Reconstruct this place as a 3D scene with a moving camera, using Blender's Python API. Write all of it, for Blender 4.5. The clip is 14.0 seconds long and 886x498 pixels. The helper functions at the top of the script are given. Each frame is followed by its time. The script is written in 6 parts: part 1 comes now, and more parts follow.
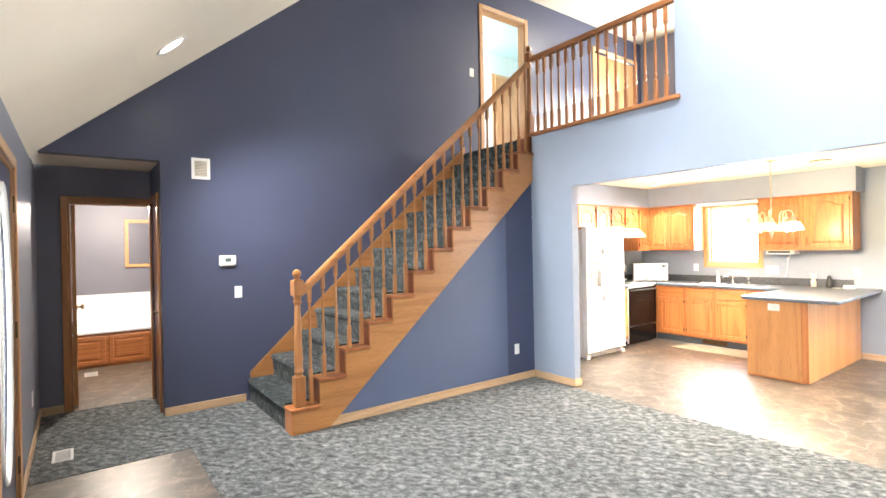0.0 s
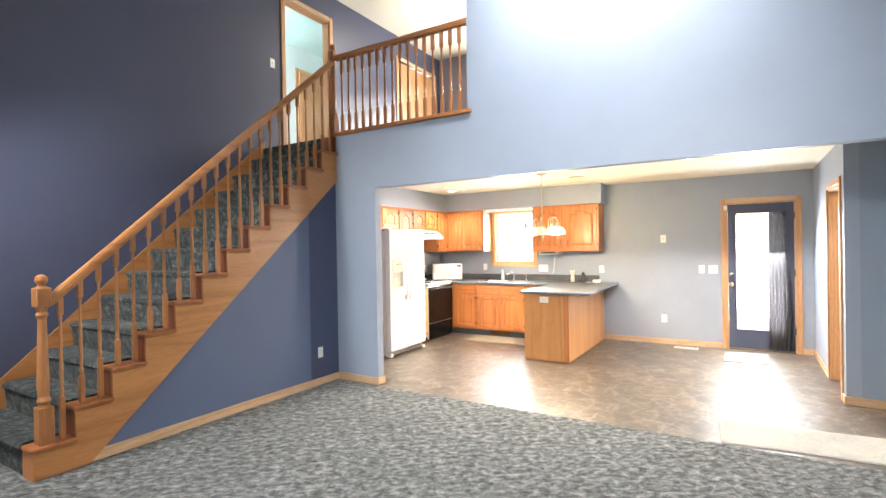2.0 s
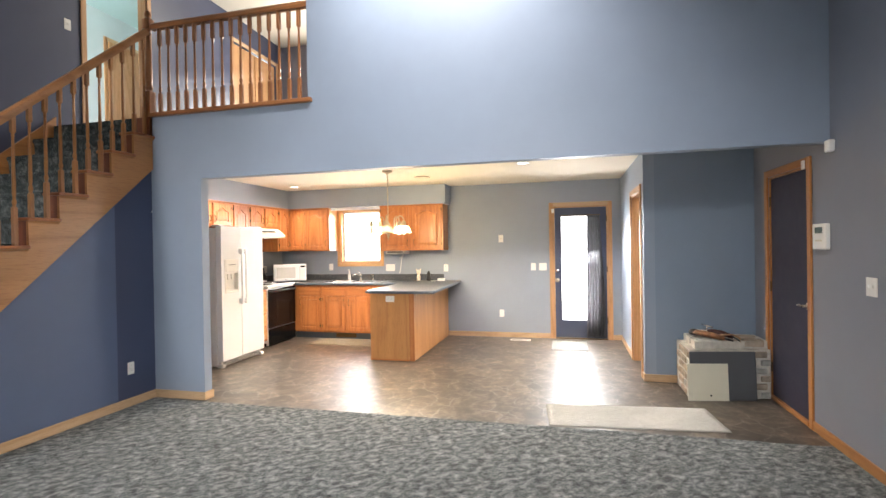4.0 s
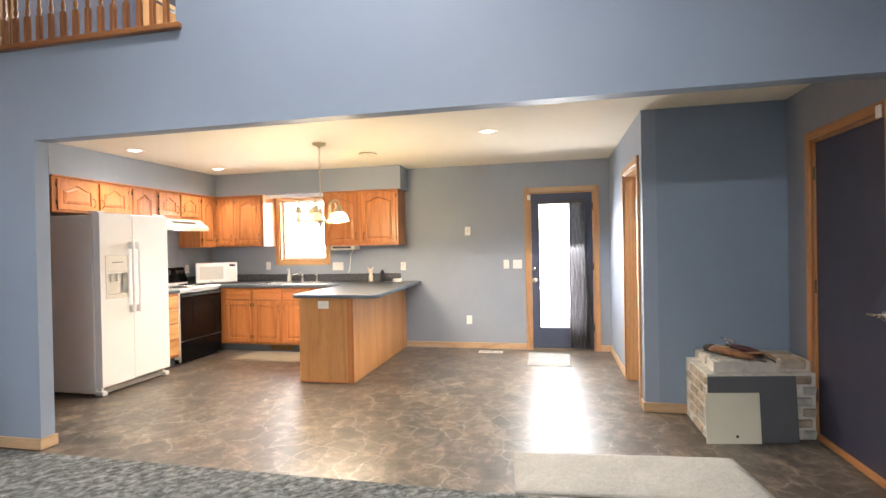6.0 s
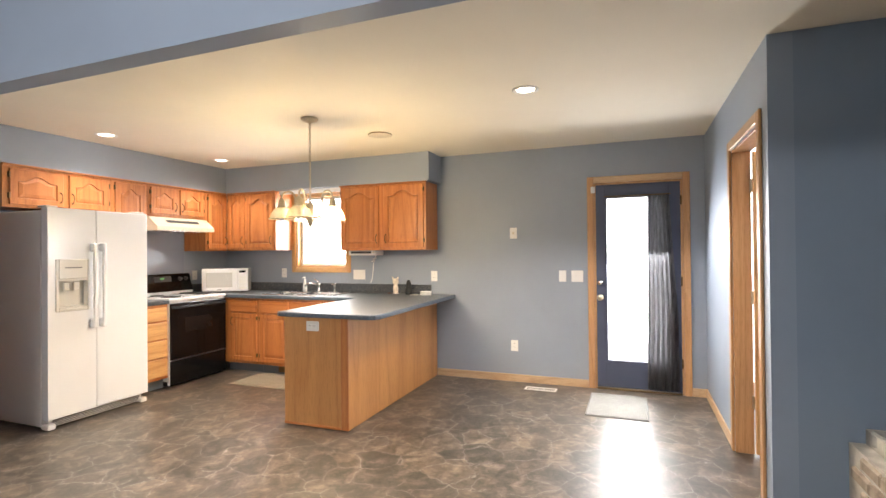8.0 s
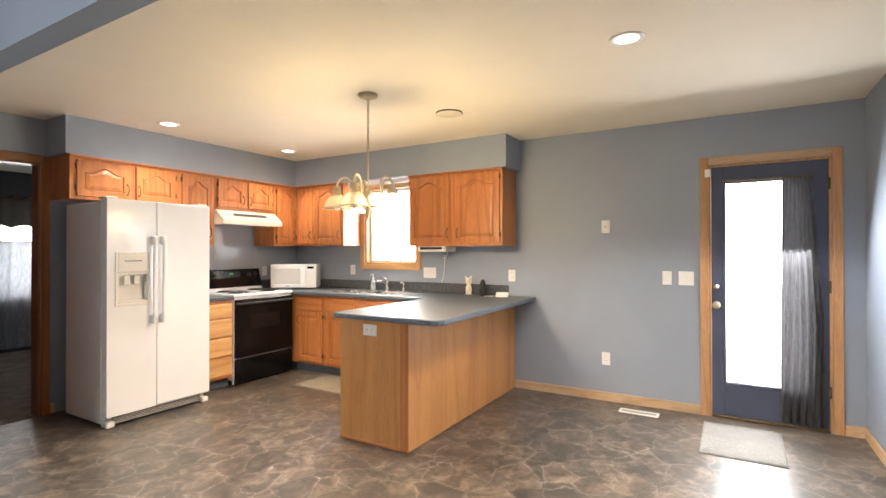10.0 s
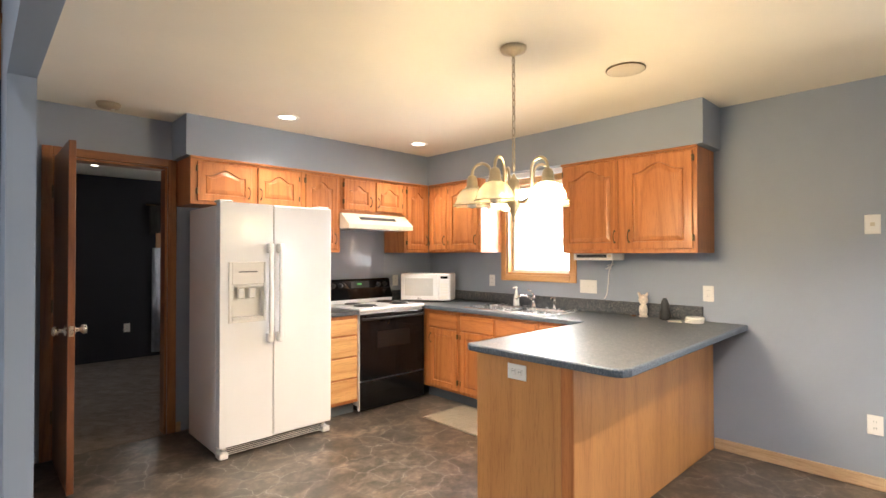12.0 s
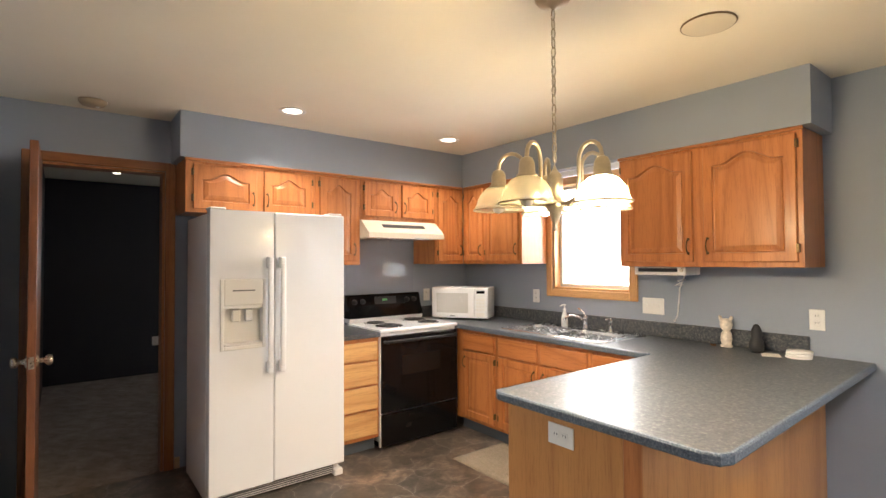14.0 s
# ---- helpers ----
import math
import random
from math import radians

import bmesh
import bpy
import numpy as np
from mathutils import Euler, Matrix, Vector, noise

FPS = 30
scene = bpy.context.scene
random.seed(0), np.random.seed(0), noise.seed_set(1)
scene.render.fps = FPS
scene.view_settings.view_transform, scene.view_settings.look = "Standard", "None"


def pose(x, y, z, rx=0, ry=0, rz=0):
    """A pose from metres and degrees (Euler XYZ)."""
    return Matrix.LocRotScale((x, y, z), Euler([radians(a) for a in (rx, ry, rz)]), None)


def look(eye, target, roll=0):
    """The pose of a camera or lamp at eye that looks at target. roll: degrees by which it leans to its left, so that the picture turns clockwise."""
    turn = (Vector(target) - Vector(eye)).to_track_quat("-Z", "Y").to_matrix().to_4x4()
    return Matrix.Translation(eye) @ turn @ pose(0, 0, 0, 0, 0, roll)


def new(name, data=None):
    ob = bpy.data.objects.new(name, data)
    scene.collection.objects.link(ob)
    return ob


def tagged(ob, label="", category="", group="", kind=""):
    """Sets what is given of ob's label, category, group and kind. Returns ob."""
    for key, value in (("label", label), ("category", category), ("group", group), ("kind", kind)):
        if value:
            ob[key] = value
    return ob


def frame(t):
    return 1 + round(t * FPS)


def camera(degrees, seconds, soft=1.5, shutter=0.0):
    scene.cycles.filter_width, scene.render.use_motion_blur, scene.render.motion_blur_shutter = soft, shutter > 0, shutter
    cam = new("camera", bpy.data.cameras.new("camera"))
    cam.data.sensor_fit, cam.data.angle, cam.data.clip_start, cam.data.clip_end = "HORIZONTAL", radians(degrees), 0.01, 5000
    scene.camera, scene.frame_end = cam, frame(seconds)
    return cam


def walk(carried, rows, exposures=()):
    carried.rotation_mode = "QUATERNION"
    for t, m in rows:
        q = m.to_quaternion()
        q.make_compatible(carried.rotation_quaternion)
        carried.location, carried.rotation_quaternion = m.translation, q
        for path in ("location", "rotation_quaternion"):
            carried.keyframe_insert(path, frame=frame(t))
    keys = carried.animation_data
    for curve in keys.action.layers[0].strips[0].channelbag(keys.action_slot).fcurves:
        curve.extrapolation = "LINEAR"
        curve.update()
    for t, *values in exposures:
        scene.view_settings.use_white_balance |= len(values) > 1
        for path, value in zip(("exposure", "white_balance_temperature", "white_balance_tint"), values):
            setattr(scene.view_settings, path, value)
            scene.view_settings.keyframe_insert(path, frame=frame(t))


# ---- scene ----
cam = camera(83.7, 14.0)
PATH = [
    (0, (0.499, 0.747, 1.519), (1.691, 2.353, 1.516), -1.1),
    (0.5, (0.511, 0.747, 1.518), (1.839, 2.243, 1.512), -1.0),
    (1, (0.525, 0.750, 1.512), (1.985, 2.116, 1.505), -1.0),
    (1.5, (0.534, 0.746, 1.509), (2.124, 1.959, 1.502), -1.0),
    (2, (0.542, 0.742, 1.505), (2.25, 1.783, 1.496), -1.0),
    (2.5, (0.55, 0.737, 1.496), (2.358, 1.592, 1.487), -0.9),
    (3, (0.566, 0.738, 1.487), (2.449, 1.412, 1.479), -0.8),
    (3.5, (0.585, 0.738, 1.485), (2.508, 1.288, 1.471), -0.8),
    (6, (2.034, 0.685, 1.375), (3.987, 1.114, 1.362), -1.1),
    (6.5, (2.47, 0.634, 1.377), (4.421, 1.077, 1.37), -1.0),
    (7, (2.831, 0.623, 1.367), (4.769, 1.117, 1.368), -0.8),
    (7.5, (3.163, 0.599, 1.369), (5.066, 1.214, 1.379), -0.7),
    (10, (3.982, 0.774, 1.338), (5.705, 1.791, 1.351), -0.1),
    (10.5, (4.167, 0.92, 1.337), (5.807, 2.064, 1.354), -0.2),
    (11, (4.35, 1.072, 1.34), (5.893, 2.344, 1.362), -0.2),
    (11.5, (4.543, 1.258, 1.378), (5.992, 2.636, 1.392), -0.2),
    (12, (4.699, 1.412, 1.384), (6.078, 2.86, 1.411), -0.1),
    (12.5, (4.863, 1.599, 1.406), (6.214, 3.074, 1.437), -0.2),
    (13, (5.035, 1.678, 1.429), (6.333, 3.199, 1.462), -0.4),
    (13.5, (5.177, 1.736, 1.441), (6.413, 3.308, 1.484), -0.4),
    (14, (5.223, 1.775, 1.448), (6.448, 3.355, 1.494), -0.3),
]
EXPOSURE = [(0, 1.32), (1.5, 0.96), (3, 0.30), (3.7, 0.21), (6, 0.08), (7.5, -0.18), (10, -0.22), (12, -0.16), (14, -0.50)]
walk(cam, [(t, look(eye, target, roll)) for t, eye, target, roll in PATH], EXPOSURE)

# ---- world and lamps ----
world = bpy.data.worlds.new("sky")
scene.world = world
world.use_nodes = True
sky = world.node_tree.nodes.new("ShaderNodeTexSky")
sky.sky_type, sky.sun_disc, sky.sun_elevation, sky.sun_rotation = "NISHITA", False, radians(40), radians(200)
world.node_tree.links.new(sky.outputs[0], world.node_tree.nodes["Background"].inputs[0])
world.node_tree.nodes["Background"].inputs[1].default_value = 0.12


def area_lamp(name, x, y, z, toward, w, h, power, colour=(1, 1, 1)):
    data = bpy.data.lights.new(name, "AREA")
    data.shape, data.size, data.size_y, data.energy, data.color = "RECTANGLE", w, h, power, colour
    ob = new(name, data)
    ob.matrix_world = look((x, y, z), toward)
    return ob


def bulb_lamp(name, x, y, z, power, colour, radius=0.03):
    data = bpy.data.lights.new(name, "POINT")
    data.energy, data.color, data.shadow_soft_size = power, colour, radius
    ob = new(name, data)
    ob.location = (x, y, z)
    return ob


def down_lamp(name, x, y, z, power, colour, cone=120, radius=0.06):
    data = bpy.data.lights.new(name, "SPOT")
    data.energy, data.color, data.spot_size, data.spot_blend, data.shadow_soft_size = power, colour, radians(cone), 0.6, radius
    ob = new(name, data)
    ob.location = (x, y, z)
    return ob


DAY, WARM, SOFT = (1.0, 0.985, 0.975), (1.0, 0.88, 0.76), (1.0, 0.965, 0.94)
area_lamp("daylight_kitchen_window", 9.02, 4.19, 1.86, (8.02, 4.19, 1.10), 0.90, 1.20, 150, DAY)
area_lamp("daylight_back_door", 8.69, 0.56, 1.08, (5, 0.56, -1.0), 0.56, 1.60, 82, DAY)
# unseen source at a guessed place, added to fill the living room
area_lamp("fill_front_window", 0.03, 2.35, 1.45, (5, 2.35, 1.6), 1.25, 1.25, 16, (0.92, 0.97, 1.0))
area_lamp("daylight_bedroom_window", 7.15, 9.36, 1.35, (7.1, 0, 1.2), 0.95, 1.1, 22, DAY)
# added fill lamp inside the upper room, hidden from below, no window behind it
area_lamp("fill_upper_room", 4.42, 7.1, 4.0, (9, 7.4, 3.9), 1.2, 1.2, 130, DAY)
area_lamp("daylight_loft_window", 9.14, 4.2, 3.9, (0, 4.2, 3.6), 1.75, 1.15, 105, (1.0, 0.93, 0.83))
for cx, cy, watts in ((6.43, 4.945, 84), (7.745, 4.945, 90), (6.66, 1.25, 245)):
    down_lamp("can_light_bulb", cx, cy, 2.425, watts, WARM, 126 if watts < 100 else 138)
# second can is added, out of view; third is placed from its wall glow
VAULT_CANS = ((1.107, 4.97), (1.107, 1.2), (3.55, 1.75))
for (cx, cy), watts in zip(VAULT_CANS, (265, 310, 590)):
    lamp = down_lamp("vault_can_bulb", cx + 0.02, cy, 2.174 + 0.833 * cx - (0.03 if cx > 3 else 0.14), watts, SOFT)
    lamp.rotation_euler, lamp.data.spot_size = (0, -radians(39.8), 0), radians(102 if cx > 3 else 122)
    lamp.data.spot_blend, lamp.data.shadow_soft_size = 1.0, 0.06 if cx > 3 else 0.16
bulb_lamp("bath_bulb", 1.0, 8.3, 2.15, 70, WARM)
bulb_lamp("pantry_bulb", 6.85, -0.55, 2.3, 14, WARM, 0.05)
down_lamp("bedroom_bulb", 5.72, 8.33, 2.42, 5, WARM)
bulb_lamp("loft_bulb", 7.3, 4.6, 5.12, 22, SOFT, 0.08)
CHAND = (6.684, 2.975)
LIT_ARMS = (0, 1, 4)
ARM_TURN, ARM_R = -22, 0.215
for i in LIT_ARMS:
    a = radians(ARM_TURN + 72 * i)
    bulb_lamp("chandelier_bulb_lamp", CHAND[0] + ARM_R * math.cos(a), CHAND[1] + ARM_R * math.sin(a), 1.675, 62, (1.0, 0.80, 0.56), 0.03)

# ---- materials ----


def nodes_of(name):
    m = bpy.data.materials.new(name)
    m.use_nodes = True
    t = m.node_tree
    return m, t, t.nodes["Principled BSDF"]


def add(t, kind, **inputs):
    n = t.nodes.new("ShaderNode" + kind)
    for k, v in inputs.items():
        n.inputs[k.replace("_", " ")].default_value = v
    return n


def coords(t, scale=(1, 1, 1), jitter=True):
    c = t.nodes.new("ShaderNodeTexCoord")
    mp = t.nodes.new("ShaderNodeMapping")
    mp.inputs["Scale"].default_value = scale
    t.links.new(c.outputs["Object"], mp.inputs["Vector"])
    if jitter:
        info = t.nodes.new("ShaderNodeObjectInfo")
        mul = add(t, "Math")
        mul.operation = "MULTIPLY"
        mul.inputs[1].default_value = 37.0
        t.links.new(info.outputs["Random"], mul.inputs[0])
        t.links.new(mul.outputs[0], mp.inputs["Location"])
    return mp


def ramp(t, fac, stops):
    r = t.nodes.new("ShaderNodeValToRGB")
    el = r.color_ramp.elements
    while len(el) < len(stops):
        el.new(0.5)
    for e, (p, c) in zip(el, stops):
        e.position, e.color = p, (*c, 1)
    t.links.new(fac, r.inputs[0])
    return r


def noise_tex(t, vec, scale, detail=4.0, rough=0.55, distortion=0.0):
    n = add(t, "TexNoise", Scale=scale, Detail=detail, Roughness=rough, Distortion=distortion)
    t.links.new(vec, n.inputs["Vector"])
    return n


def bump(t, bsdf, height, strength=0.2, distance=0.002):
    b = add(t, "Bump", Strength=strength, Distance=distance)
    t.links.new(height, b.inputs["Height"])
    t.links.new(b.outputs[0], bsdf.inputs["Normal"])


def mixed(t, fac, a, b, mode="MIX"):
    m = t.nodes.new("ShaderNodeMix")
    m.data_type, m.blend_type = "RGBA", mode
    for sock, v in ((m.inputs[0], fac), (m.inputs[6], a), (m.inputs[7], b)):
        if isinstance(v, (int, float)):
            sock.default_value = v
        elif isinstance(v, tuple):
            sock.default_value = (*v, 1)
        else:
            t.links.new(v, sock)
    return m.outputs[2]


def plain(name, col, rough=0.5, metal=0.0, vary=0.06, scale=3.0, relief=0.05, grain=180.0, coat=0.0, wear=0.07):
    """Paint, plastic or metal: a faint blotchiness, wear in the gloss and a fine relief."""
    m, t, b = nodes_of(name)
    v = coords(t).outputs[0]
    big = noise_tex(t, v, scale, 5)
    lo, hi = tuple(c * (1 - vary) for c in col), tuple(min(1, c * (1 + vary)) for c in col)
    t.links.new(ramp(t, big.outputs[0], [(0.3, lo), (0.7, hi)]).outputs[0], b.inputs["Base Color"])
    rr = add(t, "MapRange")
    rr.inputs[3].default_value, rr.inputs[4].default_value = max(0.02, rough - wear), min(1, rough + wear)
    t.links.new(noise_tex(t, v, scale * 4, 3).outputs[0], rr.inputs[0])
    t.links.new(rr.outputs[0], b.inputs["Roughness"])
    b.inputs["Metallic"].default_value, b.inputs["Coat Weight"].default_value = metal, coat
    if relief:
        bump(t, b, noise_tex(t, v, grain, 3).outputs[0], relief, 0.001)
    return m


def wood(name, along, dark, light, rough=0.36, ring=16.0):
    """Varnished oak with its grain along the axis named."""
    m, t, b = nodes_of(name)
    s = {"x": (0.07, 1, 1), "y": (1, 0.07, 1), "z": (1, 1, 0.07)}[along]
    v = coords(t, s).outputs[0]
    field = noise_tex(t, v, 2.6, 2, 0.45, 0.35)
    many = add(t, "Math")
    many.operation, many.inputs[1].default_value = "MULTIPLY", ring
    rings = add(t, "Math")
    rings.operation, rings.inputs[1].default_value = "PINGPONG", 0.5
    t.links.new(field.outputs[0], many.inputs[0])
    t.links.new(many.outputs[0], rings.inputs[0])
    fine = noise_tex(t, v, 150, 4, 0.65)
    wide = noise_tex(t, v, 4, 3)
    mid = tuple((d + 2 * e) / 3 for d, e in zip(dark, light))
    a = ramp(t, rings.outputs[0], [(0.0, tuple(0.75 * x + 0.25 * y for x, y in zip(dark, light))), (0.12, mid), (0.40, light)])
    tone = mixed(t, wide.outputs[0], (0.86, 0.84, 0.82), (1.10, 1.10, 1.10))
    col = mixed(t, 1.0, a.outputs[0], tone, "MULTIPLY")
    pores = ramp(t, fine.outputs[0], [(0.34, (0.72, 0.66, 0.60)), (0.50, (1, 1, 1))])
    info = t.nodes.new("ShaderNodeObjectInfo")
    each = ramp(t, info.outputs["Random"], [(0.0, (0.90, 0.89, 0.87)), (1.0, (1.08, 1.07, 1.06))])
    col2 = mixed(t, 0.7, col, pores.outputs[0], "MULTIPLY")
    t.links.new(mixed(t, 1.0, col2, each.outputs[0], "MULTIPLY"), b.inputs["Base Color"])
    b.inputs["Roughness"].default_value = rough
    b.inputs["Coat Weight"].default_value, b.inputs["Coat Roughness"].default_value = 0.25, 0.2
    bump(t, b, fine.outputs[0], 0.10, 0.0006)
    return m


def orange_peel(name, col, rough=0.55, vary=0.05):
    """Rolled wall paint over drywall."""
    m, t, b = nodes_of(name)
    v = coords(t, jitter=False).outputs[0]
    lo, hi = tuple(c * (1 - vary) for c in col), tuple(c * (1 + vary) for c in col)
    t.links.new(ramp(t, noise_tex(t, v, 1.3, 6, 0.6).outputs[0], [(0.3, lo), (0.7, hi)]).outputs[0], b.inputs["Base Color"])
    b.inputs["Roughness"].default_value = rough
    bump(t, b, noise_tex(t, v, 110, 2).outputs[0], 0.10, 0.0015)
    return m


def shade_material(name, col, diffuse, clear):
    """Thin cast glass: part of the light is scattered, part passes straight."""
    m, t, b = nodes_of(name)
    v = coords(t).outputs[0]
    c = ramp(t, noise_tex(t, v, 30, 3).outputs[0], [(0.3, tuple(x * 0.92 for x in col)), (0.7, col)])
    t.links.new(c.outputs[0], b.inputs["Base Color"])
    b.inputs["Roughness"].default_value = 0.25
    tr, tp = t.nodes.new("ShaderNodeBsdfTranslucent"), t.nodes.new("ShaderNodeBsdfTransparent")
    t.links.new(c.outputs[0], tr.inputs[0])
    t.links.new(c.outputs[0], tp.inputs[0])
    prev = b
    for fac, node in ((diffuse, tr), (clear, tp)):
        ms = t.nodes.new("ShaderNodeMixShader")
        ms.inputs[0].default_value = fac
        t.links.new(prev.outputs[0], ms.inputs[1])
        t.links.new(node.outputs[0], ms.inputs[2])
        prev = ms
    t.links.new(prev.outputs[0], t.nodes["Material Output"].inputs[0])
    return m


def carpet_material(name, stops, scale=26.0):
    m, t, b = nodes_of(name)
    pile = coords(t, (0.92, 1.28, 1.1), False)
    lay = t.nodes.new("ShaderNodeMapping")
    lay.inputs["Rotation"].default_value = (0, 0, radians(52))
    t.links.new(t.nodes["Texture Coordinate"].outputs["Object"], lay.inputs["Vector"])
    t.links.new(lay.outputs[0], pile.inputs["Vector"])
    v = pile.outputs[0]
    blot = noise_tex(t, v, scale, 6, 0.74, 0.35)
    fine = noise_tex(t, v, 420, 3, 0.7)
    wide = noise_tex(t, v, 2.2, 3)
    c = ramp(t, blot.outputs[0], stops)
    tone = ramp(t, wide.outputs[0], [(0.3, (0.85, 0.85, 0.85)), (0.7, (1.1, 1.1, 1.1))])
    c2 = mixed(t, 1.0, c.outputs[0], tone.outputs[0], "MULTIPLY")
    f2 = ramp(t, fine.outputs[0], [(0.3, (0.6, 0.6, 0.6)), (0.65, (1.15, 1.15, 1.15))])
    t.links.new(mixed(t, 0.8, c2, f2.outputs[0], "MULTIPLY"), b.inputs["Base Color"])
    b.inputs["Roughness"].default_value, b.inputs["Sheen Weight"].default_value = 1.0, 0.15
    b.inputs["Specular IOR Level"].default_value = 0.1
    h = mixed(t, 0.5, blot.outputs[0], fine.outputs[0])
    bump(t, b, h, 0.9, 0.012)
    return m


def vinyl_material():
    """Sheet vinyl printed with irregular slate, pale veins between."""
    m, t, b = nodes_of("slate print vinyl")
    v = coords(t, (1, 1, 1), False).outputs[0]
    warp = noise_tex(t, v, 4.0, 4)
    vec = mixed(t, 0.16, v, warp.outputs[1])
    edge = add(t, "TexVoronoi", Scale=5.2)
    edge.feature = "DISTANCE_TO_EDGE"
    t.links.new(vec, edge.inputs["Vector"])
    cell = add(t, "TexVoronoi", Scale=5.2)
    t.links.new(vec, cell.inputs["Vector"])
    cloud = noise_tex(t, v, 7.0, 6, 0.6, 0.6)
    base = ramp(t, cloud.outputs[0], [(0.28, (0.033, 0.025, 0.020)), (0.5, (0.094, 0.076, 0.061)), (0.74, (0.245, 0.197, 0.155))])
    hue = ramp(t, cell.outputs[1], [(0.15, (0.68, 0.68, 0.70)), (0.5, (0.98, 0.97, 0.96)), (0.85, (1.24, 1.17, 1.08))])
    c = mixed(t, 1.0, base.outputs[0], hue.outputs[0], "MULTIPLY")
    chips = noise_tex(t, vec, 22.0, 6, 0.65, 1.0)
    c = mixed(t, 1.0, c, ramp(t, chips.outputs[0], [(0.32, (0.60, 0.60, 0.62)), (0.52, (1.0, 1.0, 1.0)), (0.70, (1.40, 1.37, 1.32))]).outputs[0], "MULTIPLY")
    fade = noise_tex(t, v, 3.4, 4)
    halo = ramp(t, edge.outputs[0], [(0.0, (0.20, 0.20, 0.20)), (0.09, (0.0, 0.0, 0.0))])
    vein = ramp(t, edge.outputs[0], [(0.0, (0.66, 0.66, 0.66)), (0.009, (0.0, 0.0, 0.0))])
    fa = ramp(t, fade.outputs[0], [(0.40, (0.06, 0.06, 0.06)), (0.58, (1, 1, 1))])
    k1 = mixed(t, 1.0, halo.outputs[0], fa.outputs[0], "MULTIPLY")
    k2 = mixed(t, 1.0, vein.outputs[0], fa.outputs[0], "MULTIPLY")
    c = mixed(t, k1, c, (0.30, 0.262, 0.22))
    t.links.new(mixed(t, k2, c, (0.46, 0.43, 0.39)), b.inputs["Base Color"])
    rr = add(t, "MapRange")
    rr.inputs[3].default_value, rr.inputs[4].default_value = 0.30, 0.46
    b.inputs["Specular IOR Level"].default_value = 0.95
    t.links.new(cloud.outputs[0], rr.inputs[0])
    t.links.new(rr.outputs[0], b.inputs["Roughness"])
    bump(t, b, cloud.outputs[0], 0.15, 0.003)
    return m


def speckle_material(name, stops, rough=0.3, scale=140.0):
    m, t, b = nodes_of(name)
    v = coords(t, jitter=False).outputs[0]
    n = noise_tex(t, v, scale, 4, 0.75)
    t.links.new(ramp(t, n.outputs[0], stops).outputs[0], b.inputs["Base Color"])
    b.inputs["Roughness"].default_value = rough
    bump(t, b, n.outputs[0], 0.05, 0.0005)
    return m


def glass_material(name, tint=(1, 1, 1), rough=0.0):
    m, t, b = nodes_of(name)
    b.inputs["Base Color"].default_value = (*tint, 1)
    b.inputs["Transmission Weight"].default_value, b.inputs["Roughness"].default_value = 1.0, rough
    b.inputs["IOR"].default_value = 1.45
    return m


def lamp_material(name, col, strength):
    m, t, b = nodes_of(name)
    b.inputs["Base Color"].default_value = (*col, 1)
    b.inputs["Emission Color"].default_value = (*col, 1)
    b.inputs["Emission Strength"].default_value = strength
    return m


def cloth_material(name, col, through_light=0.35):
    m, t, b = nodes_of(name)
    v = coords(t, (1, 1, 0.2)).outputs[0]
    n = noise_tex(t, v, 60, 3)
    lo = tuple(c * 0.7 for c in col)
    c = ramp(t, n.outputs[0], [(0.3, lo), (0.7, col)])
    t.links.new(c.outputs[0], b.inputs["Base Color"])
    b.inputs["Roughness"].default_value = 0.85
    tr = t.nodes.new("ShaderNodeBsdfTranslucent")
    t.links.new(c.outputs[0], tr.inputs[0])
    ms = t.nodes.new("ShaderNodeMixShader")
    ms.inputs[0].default_value = through_light
    t.links.new(b.outputs[0], ms.inputs[1])
    t.links.new(tr.outputs[0], ms.inputs[2])
    t.links.new(ms.outputs[0], t.nodes["Material Output"].inputs[0])
    return m


